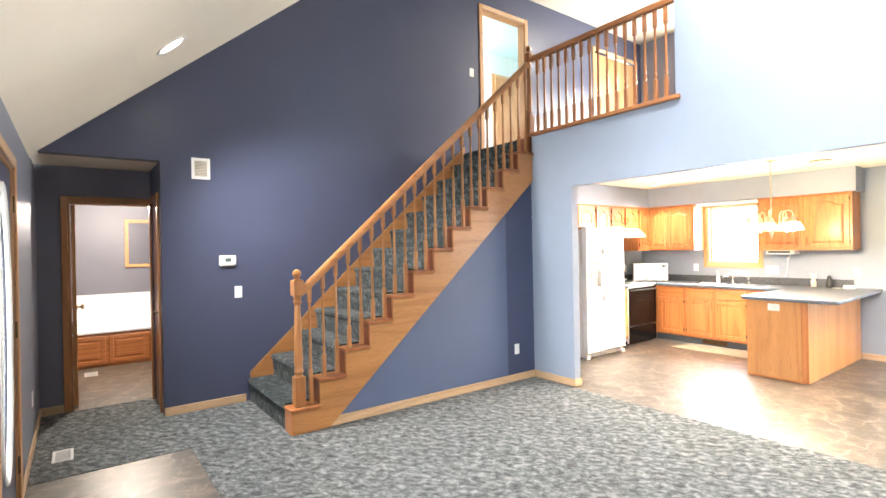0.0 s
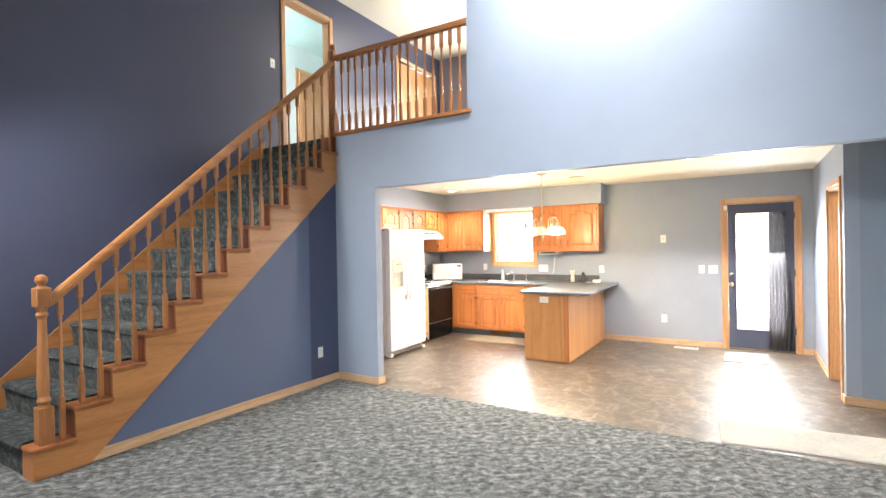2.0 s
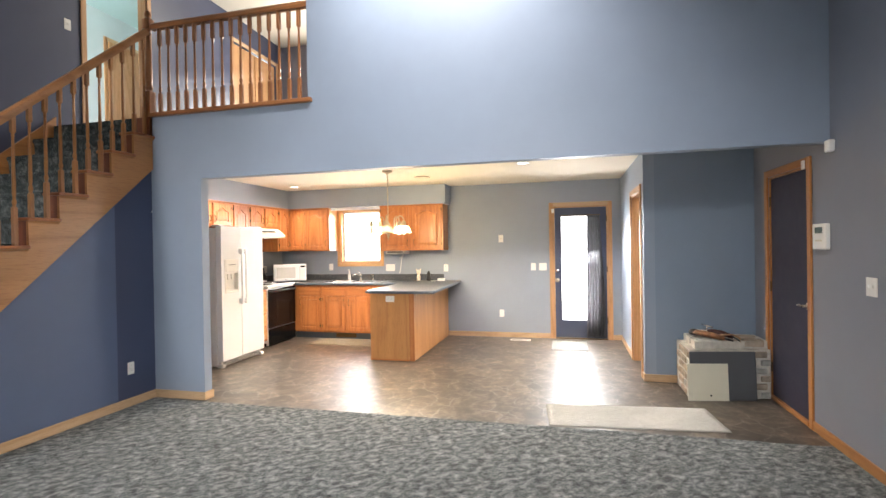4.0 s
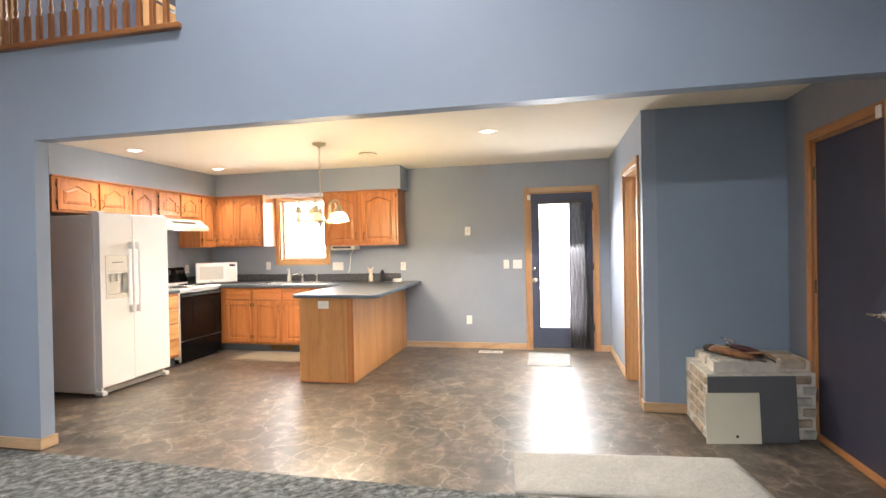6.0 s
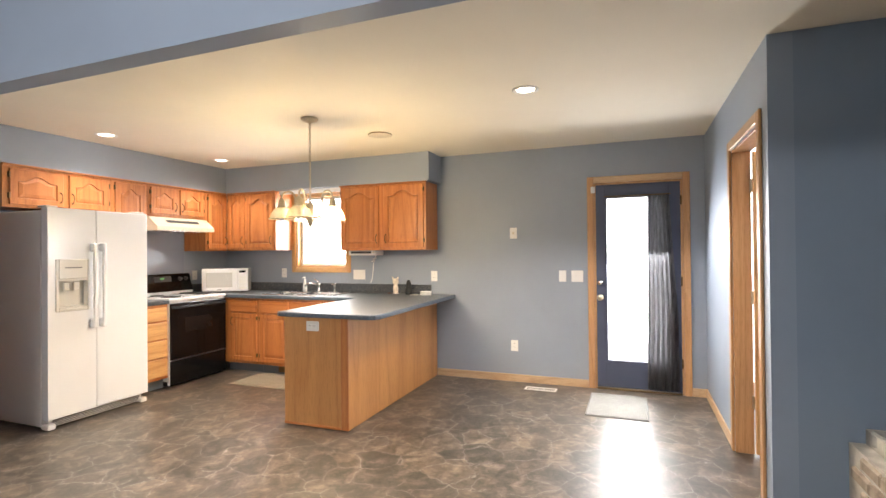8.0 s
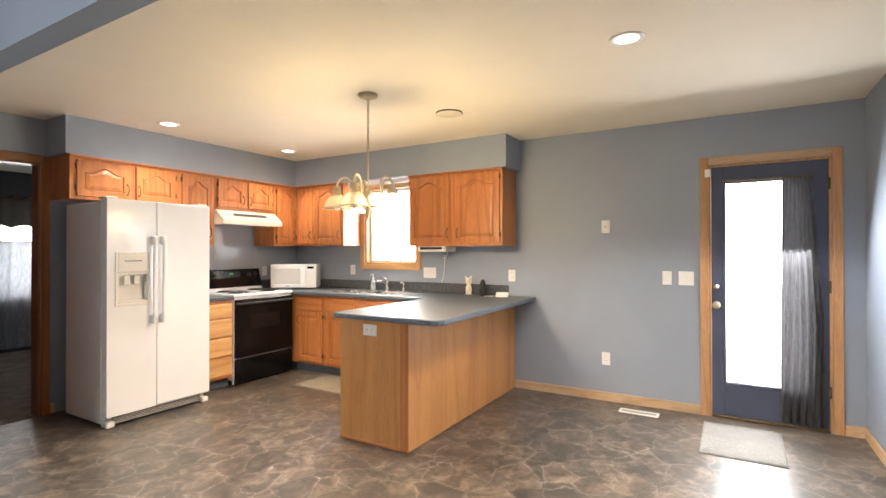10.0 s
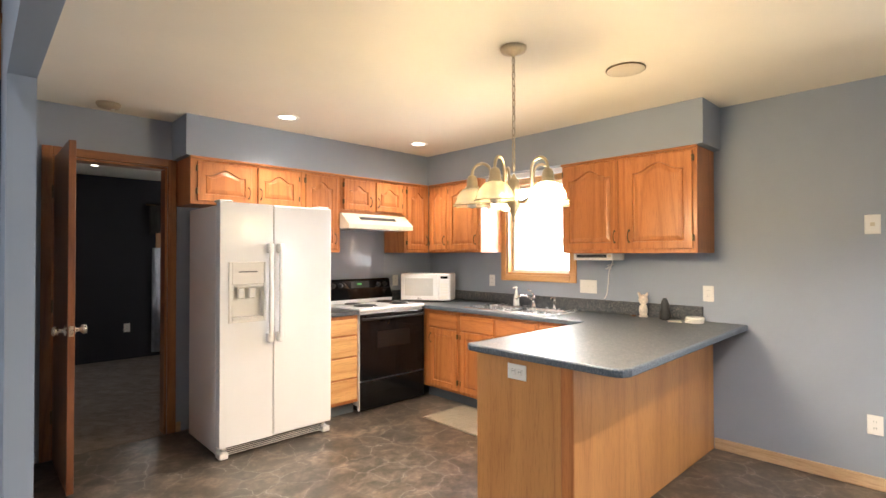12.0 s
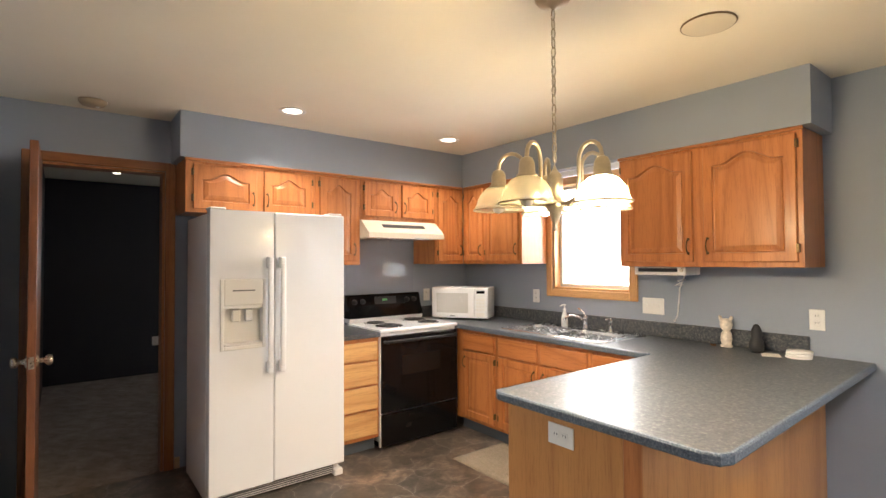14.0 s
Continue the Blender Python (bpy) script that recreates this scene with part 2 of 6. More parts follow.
OAK_D, OAK_L = (0.37, 0.122, 0.035), (0.54, 0.210, 0.068)
M = {
    "blue": orange_peel("periwinkle blue paint", (0.272, 0.328, 0.420), 0.5),
    # periwinkle again, with the kitchen lamps' warmth put into the colour
    "blue_grey": orange_peel("lamp-warmed blue kitchen paint", (0.285, 0.327, 0.398), 0.5),
    # periwinkle again, darkened for the header's shade on the hearth wall
    "shaded_blue": orange_peel("shaded periwinkle blue paint", (0.222, 0.285, 0.375), 0.5),
    # greyer blue, with the dim light on these two walls put into it
    "grey_blue": orange_peel("dimmed grey blue paint", (0.205, 0.222, 0.272), 0.5),
    # indigo_wall's paint, brightened for the light low on the stair's side
    "indigo": orange_peel("brightened indigo paint", (0.096, 0.130, 0.226), 0.5),
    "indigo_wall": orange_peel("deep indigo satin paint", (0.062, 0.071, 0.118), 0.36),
    "pale_teal": orange_peel("very pale teal paint", (0.60, 0.70, 0.70), 0.6),
    # indigo once more, darkened to carry the shade at the understair wall's end
    "indigo_shaded": orange_peel("shaded indigo paint", (0.050, 0.066, 0.128), 0.5),
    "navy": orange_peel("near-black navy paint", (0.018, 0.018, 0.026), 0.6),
    "teal": orange_peel("pale teal paint", (0.38, 0.55, 0.55), 0.6),
    "lavender": orange_peel("grey lavender paint", (0.165, 0.165, 0.205), 0.5),
    "white_wall": orange_peel("off-white paint", (0.75, 0.75, 0.74), 0.6),
    # white ceiling, the lamps' yellow glow put into its colour
    "ceiling": orange_peel("glow-yellowed ceiling paint", (0.80, 0.745, 0.63), 0.9, 0.03),
    "oak_x": wood("oak grain x", "x", OAK_D, OAK_L), "oak_y": wood("oak grain y", "y", OAK_D, OAK_L), "oak_z": wood("oak grain z", "z", OAK_D, OAK_L),
    "trim_x": wood("oak trim x", "x", (0.47, 0.300, 0.160), (0.60, 0.420, 0.255)), "trim_y": wood("oak trim y", "y", (0.47, 0.300, 0.160), (0.60, 0.420, 0.255)),
    "trim_z": wood("oak trim z", "z", (0.41, 0.210, 0.088), (0.53, 0.300, 0.140)),
    **{"rail_" + k: wood("stained oak rail " + k, k, (0.30, 0.122, 0.037), (0.46, 0.210, 0.073), 0.36, 8.0) for k in "xyz"},
    "stair_x": wood("stained oak stringer", "x", (0.35, 0.150, 0.046), (0.48, 0.228, 0.078), 0.36, 7.0),
    # rail oak again, darkened mostly for the shade on the landing railing
    **{"dark_rail_" + k: wood("shade-darkened oak rail " + k, k, (0.21, 0.075, 0.024), (0.36, 0.145, 0.050)) for k in "xyz"},
    "pale_z": wood("pale oak door", "z", (0.48, 0.235, 0.080), (0.64, 0.36, 0.145), 0.36, 9.0),
    "pale_y": wood("pale oak casing", "y", (0.50, 0.27, 0.105), (0.66, 0.40, 0.18), 0.4, 9.0),
    "pale_x": wood("pale maple drawer", "x", (0.50, 0.25, 0.085), (0.68, 0.41, 0.17), 0.36, 11.0),
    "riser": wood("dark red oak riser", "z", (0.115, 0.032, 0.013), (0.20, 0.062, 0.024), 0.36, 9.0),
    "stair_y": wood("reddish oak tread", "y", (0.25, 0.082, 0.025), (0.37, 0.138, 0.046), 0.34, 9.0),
    "ply_z": wood("oak veneer z", "z", (0.43, 0.190, 0.062), (0.56, 0.275, 0.098), 0.34, 6.0),
    "red_z": wood("reddish oak door z", "z", (0.16, 0.054, 0.021), (0.24, 0.088, 0.036)),
    "carpet": carpet_material("mottled grey carpet", [(0.35, (0.026, 0.031, 0.034)), (0.465, (0.096, 0.108, 0.111)), (0.555, (0.215, 0.228, 0.226)), (0.69, (0.44, 0.444, 0.430))], 16.5),
    "stair_carpet": carpet_material("dark teal stair carpet", [(0.34, (0.005, 0.008, 0.009)), (0.47, (0.022, 0.034, 0.036)), (0.56, (0.070, 0.086, 0.087)), (0.67, (0.215, 0.232, 0.226))], 15.0),
    "bed_carpet": carpet_material("grey bedroom carpet", [(0.3, (0.17, 0.135, 0.115)), (0.7, (0.44, 0.36, 0.305))], 7.0),
    "rug": carpet_material("pale grey mat pile", [(0.3, (0.42, 0.41, 0.38)), (0.7, (0.60, 0.59, 0.55))], 40.0),
    "grey_rug": carpet_material("grey door mat pile", [(0.3, (0.28, 0.28, 0.27)), (0.7, (0.44, 0.44, 0.42))], 40.0),
    "tan_rug": carpet_material("tan mat pile", [(0.3, (0.26, 0.22, 0.16)), (0.7, (0.40, 0.34, 0.26))], 60.0),
    "vinyl": vinyl_material(),
    "laminate": speckle_material("blue grey speckled laminate", [(0.30, (0.011, 0.017, 0.025)), (0.46, (0.050, 0.059, 0.071)), (0.58, (0.096, 0.099, 0.102)), (0.72, (0.25, 0.232, 0.21))], 0.36, 70.0),
    "laminate_edge": speckle_material("blue speckled laminate edge", [(0.32, (0.025, 0.038, 0.058)), (0.5, (0.090, 0.118, 0.155)), (0.7, (0.23, 0.255, 0.285))], 0.4, 150.0),
    "white": plain("white enamel", (0.86, 0.875, 0.895), 0.22, vary=0.012, relief=0.10, grain=230, coat=0.2, wear=0.015),
    "white_side": plain("white textured steel", (0.76, 0.75, 0.73), 0.45, vary=0.012, wear=0.02, relief=0.15, grain=420),
    "mesh_window": plain("pale grey microwave mesh", (0.60, 0.60, 0.59), 0.25, vary=0.02, relief=0.1, grain=300),
    "plastic": plain("white plastic", (0.80, 0.79, 0.76), 0.35, vary=0.02, relief=0.0),
    "almond": plain("almond plastic", (0.66, 0.60, 0.48), 0.4, relief=0.0),
    "black": plain("black enamel", (0.006, 0.006, 0.007), 0.10, relief=0.0, vary=0.2),
    "black_matte": plain("black plastic", (0.015, 0.015, 0.016), 0.5),
    "oven_glass": plain("smoked oven glass", (0.010, 0.009, 0.009), 0.06, relief=0.0),
    "steel": plain("brushed stainless steel", (0.62, 0.63, 0.64), 0.26, 1.0, 0.05, 8, 0.03),
    "chrome": plain("chrome", (0.75, 0.75, 0.75), 0.10, 1.0, relief=0.0),
    "brass": plain("antique brass", (0.50, 0.43, 0.31), 0.34, 1.0, 0.15, 20, 0.04),
    "bronze": plain("dark bronze", (0.15, 0.10, 0.05), 0.36, 0.9, 0.2, 30),
    "satin": plain("satin nickel", (0.55, 0.48, 0.38), 0.28, 1.0, 0.1, 20, 0.02),
    "door_blue": plain("slate blue door paint", (0.062, 0.075, 0.125), 0.4, vary=0.08),
    "charcoal": plain("charcoal board", (0.095, 0.102, 0.115), 0.6, vary=0.1),
    "cream": plain("cream panel", (0.68, 0.66, 0.54), 0.5, vary=0.04),
    "brick": plain("grey brown brick", (0.36, 0.305, 0.245), 0.9, vary=0.4, scale=9, relief=0.6, grain=60),
    "brick_grey": plain("grey brick", (0.36, 0.36, 0.34), 0.9, vary=0.4, scale=9, relief=0.6, grain=60),
    "mortar": plain("pale mortar", (0.52, 0.50, 0.455), 0.95, vary=0.2, scale=12, relief=0.6, grain=90),
    "leather": plain("tan leather", (0.20, 0.085, 0.035), 0.5, vary=0.45, scale=14, relief=0.3, grain=120),
    "leather_red": plain("dark red leather", (0.045, 0.010, 0.010), 0.45, vary=0.3, scale=14, relief=0.3, grain=120),
    "leather_pale": plain("pale tan leather", (0.36, 0.20, 0.10), 0.55, vary=0.3, scale=16, relief=0.3, grain=120),
    "leather_dark": plain("black leather", (0.012, 0.011, 0.011), 0.45, vary=0.3, scale=14, relief=0.3, grain=120),
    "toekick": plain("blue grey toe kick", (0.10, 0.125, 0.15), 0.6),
    "glass": glass_material("window glass"),
    "frost": glass_material("frosted oval glass", (0.95, 0.98, 1), 0.25),
    "daylight": lamp_material("overcast daylight", (1.0, 0.99, 0.97), 7.0),
    "yard": lamp_material("pale sunlit yard", (1.0, 0.99, 0.97), 3.0),
    "lit_can": lamp_material("lit lamp face", (1.0, 0.90, 0.72), 9.0),
    "lit_bulb": lamp_material("lit bulb", (1.0, 0.85, 0.60), 14.0),
    "shade": shade_material("ribbed alabaster glass", (0.97, 0.94, 0.84), 0.30, 0.66),
    "curtain": cloth_material("charcoal sheer curtain", (0.16, 0.16, 0.17), 0.5),
    "sheer": cloth_material("grey sheer curtain", (0.55, 0.57, 0.62), 0.6),
    "valance": cloth_material("dark patterned valance", (0.05, 0.045, 0.04), 0.2),
    "mirror": plain("mirror", (0.85, 0.86, 0.86), 0.03, 1.0, 0.01, 1, 0.0),
    "clay": plain("glazed figurine", (0.70, 0.62, 0.52), 0.35, vary=0.3, scale=40),
    "paper": plain("paper", (0.72, 0.68, 0.60), 0.8),
    "soap": plain("clear soap plastic", (0.70, 0.72, 0.70), 0.2),
    "tan_shaded": plain("shaded tan plastic", (0.34, 0.26, 0.17), 0.45, relief=0.0),
    "door_navy": plain("dark navy door paint", (0.034, 0.034, 0.060), 0.45, vary=0.08),
    "screen": plain("grey lcd", (0.10, 0.13, 0.12), 0.25),
    "green_led": lamp_material("green clock digits", (0.12, 0.45, 0.15), 0.03),
}
for key, level in (("black", 0.22), ("oven_glass", 0.25)):
    M[key].node_tree.nodes["Principled BSDF"].inputs["Specular IOR Level"].default_value = level
for key in ("trim_x", "trim_y", "trim_z"):
    M[key].node_tree.nodes["Principled BSDF"].inputs["Coat Weight"].default_value = 0.06
    M[key].node_tree.nodes["Principled BSDF"].inputs["Roughness"].default_value = 0.48

# ---- building helpers ----
BASE = {}


def mesh_from(bm, name, smooth=False):
    bmesh.ops.recalc_face_normals(bm, faces=bm.faces)
    me = bpy.data.meshes.new(name)
    bm.to_mesh(me)
    bm.free()
    if smooth:
        me.polygons.foreach_set("use_smooth", [True] * len(me.polygons))
    return me


def thing(name, x, y, z, label, category, group=""):
    """An empty at the thing's base; its parts are given in world metres."""
    ob = new(name)
    ob.location = (x, y, z)
    ob.empty_display_size = 0.1
    BASE[ob] = Vector((x, y, z))
    return tagged(ob, label, category, group)


def part(name, bm, material, parent=None, label="", smooth=False):
    """One mesh object, under a thing or a part where one is given."""
    base = BASE[parent] if parent else Vector()
    if parent:
        bmesh.ops.translate(bm, verts=bm.verts, vec=-base)
    ob = new(name, mesh_from(bm, name, smooth))
    ob.data.materials.append(material)
    if parent:
        ob.parent = parent
    BASE[ob] = base
    if label:
        ob["label"] = label
    return ob


def solo(name, bm, material, label, category, kind="", group="", smooth=False):
    """A thing that is one mesh, with its origin at its base."""
    lo = Vector([min(v.co[i] for v in bm.verts) for i in range(3)])
    hi = Vector([max(v.co[i] for v in bm.verts) for i in range(3)])
    base = Vector(((lo.x + hi.x) / 2, (lo.y + hi.y) / 2, lo.z))
    bmesh.ops.translate(bm, verts=bm.verts, vec=-base)
    ob = new(name, mesh_from(bm, name, smooth))
    ob.data.materials.append(material)
    ob.location = base
    BASE[ob] = base
    return tagged(ob, label, category, group, kind)


def box(x0, x1, y0, y1, z0, z1, bevel=0.0, seg=1, bm=None):
    own = bmesh.new()
    v = [own.verts.new(p) for p in ((x0, y0, z0), (x1, y0, z0), (x1, y1, z0), (x0, y1, z0), (x0, y0, z1), (x1, y0, z1), (x1, y1, z1), (x0, y1, z1))]
    for f in ((3, 2, 1, 0), (4, 5, 6, 7), (0, 1, 5, 4), (1, 2, 6, 5), (2, 3, 7, 6), (3, 0, 4, 7)):
        own.faces.new([v[i] for i in f])
    if bevel:
        bmesh.ops.bevel(own, geom=own.edges[:], offset=bevel, segments=seg, affect="EDGES", profile=0.5)
    return joined(bm, own)


def joined(bm, own):
    if bm is None:
        return own
    me = bpy.data.meshes.new("scratch")
    own.to_mesh(me)
    own.free()
    bm.from_mesh(me)
    bpy.data.meshes.remove(me)
    return bm


def prism(points, axis, a0, a1, bm=None, bevel=0.0):
    """A flat outline, in the two axes left, drawn out along an axis."""
    own = bmesh.new()

    def at(p, a):
        return {"x": (a, p[0], p[1]), "y": (p[0], a, p[1]), "z": (p[0], p[1], a)}[axis]
    lo = [own.verts.new(at(p, a0)) for p in points]
    hi = [own.verts.new(at(p, a1)) for p in points]
    own.faces.new(lo)
    own.faces.new(hi[::-1])
    n = len(points)
    for i in range(n):
        own.faces.new((lo[i], lo[(i + 1) % n], hi[(i + 1) % n], hi[i]))
    if bevel:
        bmesh.ops.bevel(own, geom=own.edges[:], offset=bevel, segments=1, affect="EDGES")
    return joined(bm, own)


def lathe(profile, x, y, z, n=20, bm=None, turn=None):
    """Rings of (radius, height) about an upright axis; turn: a matrix applied before the move."""
    own = bmesh.new()
    rings = []
    for r, h in profile:
        rings.append([own.verts.new((max(r, 1e-4) * math.cos(2 * math.pi * i / n), max(r, 1e-4) * math.sin(2 * math.pi * i / n), h)) for i in range(n)])
    for a, b in zip(rings, rings[1:]):
        for i in range(n):
            own.faces.new((a[i], a[(i + 1) % n], b[(i + 1) % n], b[i]))
    own.faces.new(rings[0][::-1])
    own.faces.new(rings[-1])
    if turn:
        own.transform(turn)
    bmesh.ops.translate(own, verts=own.verts, vec=(x, y, z))
    return joined(bm, own)


def tube(points, r, n=8, bm=None, closed=False):
    own = bmesh.new()
    pts = [Vector(p) for p in points]
    rings = []
    up = Vector((0.03, 0.05, 1)).normalized()
    for i, p in enumerate(pts):
        a = pts[i - 1] if (i or closed) else p
        b = pts[(i + 1) % len(pts)] if (i + 1 < len(pts) or closed) else p
        d = (b - a).normalized()
        side = d.cross(up)
        if side.length < 0.05:
            side = d.cross(Vector((1, 0, 0)))
        side.normalize()
        other = side.cross(d)
        rings.append([own.verts.new(p + r * (math.cos(2 * math.pi * k / n) * side + math.sin(2 * math.pi * k / n) * other)) for k in range(n)])
    pairs = list(zip(rings, rings[1:])) + ([(rings[-1], rings[0])] if closed else [])
    for a, b in pairs:
        for k in range(n):
            own.faces.new((a[k], a[(k + 1) % n], b[(k + 1) % n], b[k]))
    if not closed:
        own.faces.new(rings[0][::-1])
        own.faces.new(rings[-1])
    return joined(bm, own)


def wall(name, axis, a0, a1, u0, u1, z0, z1, holes, material, label="", cut=None):
    """A wall of thickness a0..a1 along the other axis u, with openings (u0, u1, z0, z1); cut: a plane (point, normal) above which it ends."""
    us = sorted({u0, u1, *[min(max(h[i], u0), u1) for h in holes for i in (0, 1)]})
    zs = sorted({z0, z1, *[min(max(h[i], z0), z1) for h in holes for i in (2, 3)]})

    def solid(i, j):
        if not (0 <= i < len(us) - 1 and 0 <= j < len(zs) - 1):
            return False
        u, z = (us[i] + us[i + 1]) / 2, (zs[j] + zs[j + 1]) / 2
        return not any(h[0] < u < h[1] and h[2] < z < h[3] for h in holes)
    bm = bmesh.new()
    made = {}

    def vert(a, u, z):
        k = (a, u, z)
        if k not in made:
            made[k] = bm.verts.new((a, u, z) if axis == "x" else (u, a, z))
        return made[k]
    for i in range(len(us) - 1):
        for j in range(len(zs) - 1):
            if not solid(i, j):
                continue
            ua, ub, za, zb = us[i], us[i + 1], zs[j], zs[j + 1]
            for a in (a0, a1):
                bm.faces.new((vert(a, ua, za), vert(a, ub, za), vert(a, ub, zb), vert(a, ua, zb)))
            for di, dj, p, q in ((-1, 0, (ua, za), (ua, zb)), (1, 0, (ub, za), (ub, zb)), (0, -1, (ua, za), (ub, za)), (0, 1, (ua, zb), (ub, zb))):
                if not solid(i + di, j + dj):
                    bm.faces.new((vert(a0, *p), vert(a0, *q), vert(a1, *q), vert(a1, *p)))
    if cut:
        got = bmesh.ops.bisect_plane(bm, geom=bm.verts[:] + bm.edges[:] + bm.faces[:], plane_co=cut[0], plane_no=cut[1], clear_outer=True)
        bmesh.ops.holes_fill(bm, edges=[e for e in bm.edges if e.is_boundary], sides=0)
    ob = part(name, bm, material)
    return tagged(ob, label or "painted drywall wall", "wall", kind="structure")


def structure(name, bm, material, label, category):
    return tagged(part(name, bm, material), label, category, kind="structure")


# ---- the plan ----
XF, XB, XB2, XK = 0.20, 4.80, 4.90, 8.574      # front wall, loft wall faces, kitchen back wall
YS, YN, YK, YR, YC = 4.77, 6.013, 5.70, -1.08, -0.035   # stair face, big wall, kitchen side wall, garage-side wall, pantry wall
XC = 6.29                                      # wall behind the brick hearth
ZK, ZL, ZLC, ZH = 2.44, 2.83, 5.30, 2.165      # kitchen ceiling, loft floor, loft ceiling, header
SLOPE, Z0 = 0.833, 2.417 - 0.833 * 0.292       # vaulted ceiling z = Z0 + SLOPE x
vault = (Vector((0, 0, Z0 + 0.02)), Vector((-SLOPE, 0, 1)).normalized())

# floors
structure("floor_carpet", box(1.20, 4.76, YR, YS + 1.243, -0.05, 0.0), M["carpet"], "mottled grey and teal wall-to-wall carpet", "carpet")
structure("floor_carpet_front", box(XF, 1.20, YR, 2.6, -0.05, 0.0), M["carpet"], "mottled grey and teal wall-to-wall carpet", "carpet")
structure("floor_carpet_hall", box(XF, 1.20, 5.03, 6.78, -0.05, 0.0), M["carpet"], "mottled grey and teal hall carpet", "carpet")
structure("floor_vinyl", box(4.76, XK, YR, YK, -0.05, -0.004), M["vinyl"], "brown sheet vinyl printed like slate", "floor")
structure("floor_entry", box(XF, 1.20, 2.6, 5.03, -0.05, -0.004), M["vinyl"], "brown slate-print vinyl entry floor", "floor")
structure("floor_bath", box(-0.6, 3.0, 6.78, 9.9, -0.05, -0.003), M["vinyl"], "brown vinyl bathroom floor", "floor")
structure("floor_bedroom", box(5.02, 9.2, YK, 9.3, -0.05, 0.0), M["bed_carpet"], "grey bedroom carpet", "carpet")
structure("ground", box(-60, 80, -60, 80, -0.30, -0.06), M["bed_carpet"], "bare ground around the house", "ground")
structure("floor_loft", box(XB2, 9.25, 2.9, YN, 2.52, ZL), M["carpet"], "loft floor with carpet", "floor")

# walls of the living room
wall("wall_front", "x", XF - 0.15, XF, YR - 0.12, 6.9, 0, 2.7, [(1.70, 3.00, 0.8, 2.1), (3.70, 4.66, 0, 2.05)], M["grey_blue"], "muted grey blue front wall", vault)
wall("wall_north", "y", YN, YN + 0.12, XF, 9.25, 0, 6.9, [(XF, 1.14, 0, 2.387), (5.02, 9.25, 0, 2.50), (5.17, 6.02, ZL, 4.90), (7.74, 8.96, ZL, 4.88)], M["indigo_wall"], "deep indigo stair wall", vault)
wall("wall_loft", "x", XB, XB2, YR - 0.12, YN, 0, 6.9, [(YR - 0.12, 4.20, 0, ZH), (3.03, YN, ZL - 0.03, ZLC)], M["blue"], "periwinkle blue wall over the kitchen opening", vault)
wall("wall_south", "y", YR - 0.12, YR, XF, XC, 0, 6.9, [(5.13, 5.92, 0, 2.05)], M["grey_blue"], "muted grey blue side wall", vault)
bm = prism([(XF - 0.15, Z0 + SLOPE * (XF - 0.15)), (XB2, Z0 + SLOPE * XB2), (XB2, Z0 + SLOPE * XB2 + 0.12), (XF - 0.15, Z0 + SLOPE * (XF - 0.15) + 0.12)], "y", YR - 0.12, YN + 0.12)
structure("ceiling_vault", bm, M["ceiling"], "white sloped cathedral ceiling", "ceiling")

# kitchen shell
structure("ceiling_kitchen", box(XB2, XK + 0.1, YR - 0.12, YK + 0.1, ZK, ZK + 0.06), M["ceiling"], "white flat kitchen ceiling", "ceiling")
wall("wall_kitchen_back", "x", XK, XK + 0.15, YC - 0.12, YK + 0.12, 0, ZK, [(3.825, 4.555, 1.20, 2.09), (0.155, 0.96, 0, 2.045)], M["blue_grey"], "grey blue kitchen back wall")
wall("wall_kitchen_side", "y", YK, YK + 0.12, XB2, XK, 0, ZK, [(5.095, 5.805, 0, 2.078)], M["blue_grey"], "grey blue kitchen side wall")
wall("wall_pantry", "y", YC - 0.11, YC, XC, XK, 0, ZK, [(6.465, 7.26, 0, 2.04)], M["blue"], "periwinkle blue pantry wall")
wall("wall_hearth", "x", XC, XC + 0.11, YR, YC - 0.11, 0, ZK, [], M["shaded_blue"], "shaded blue wall behind the hearth")
bm = box(5.836, XK, 5.345, YK, 2.135, ZK)
bm = box(8.222, XK, 2.598, 5.345, 2.135, ZK, bm=bm)
structure("soffit", bm, M["blue_grey"], "grey blue soffit over the cabinets", "soffit")
# pantry behind the open door
wall("wall_pantry_far", "y", YR - 0.12, YR, XC + 0.11, XK, 0, ZK, [], M["white_wall"], "white pantry wall")
# understair wall, its far end darkened in colour to stand for shade
def stair_line(x):
    return 0.03 + 0.889 * (x - 2.266)
bm = prism([(2.30, 0.0), (4.375, 0.0), (4.375, stair_line(4.375) + 0.06), (2.30, stair_line(2.30) + 0.06)], "y", YS + 0.012, YS + 0.09)
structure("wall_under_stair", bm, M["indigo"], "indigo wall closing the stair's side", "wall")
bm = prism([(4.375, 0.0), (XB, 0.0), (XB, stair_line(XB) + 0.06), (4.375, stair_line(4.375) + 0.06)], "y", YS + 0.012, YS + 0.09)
structure("wall_under_stair_end", bm, M["indigo_shaded"], "shaded indigo strip of the stair's side", "wall")

# bathroom beyond the hall
YD = 6.78
wall("wall_bath", "y", YD, YD + 0.11, XF, 1.30, 0, 2.387, [(0.44, 1.15, 0, 2.04)], M["lavender"], "grey lavender wall with the bathroom door")
structure("ceiling_hall", box(XF - 0.1, 1.30, YN + 0.12, YD, 2.387, 2.45), M["ceiling"], "white hall alcove ceiling", "ceiling")
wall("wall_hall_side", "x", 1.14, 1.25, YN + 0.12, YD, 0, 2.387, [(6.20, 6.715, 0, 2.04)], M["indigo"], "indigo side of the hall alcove")
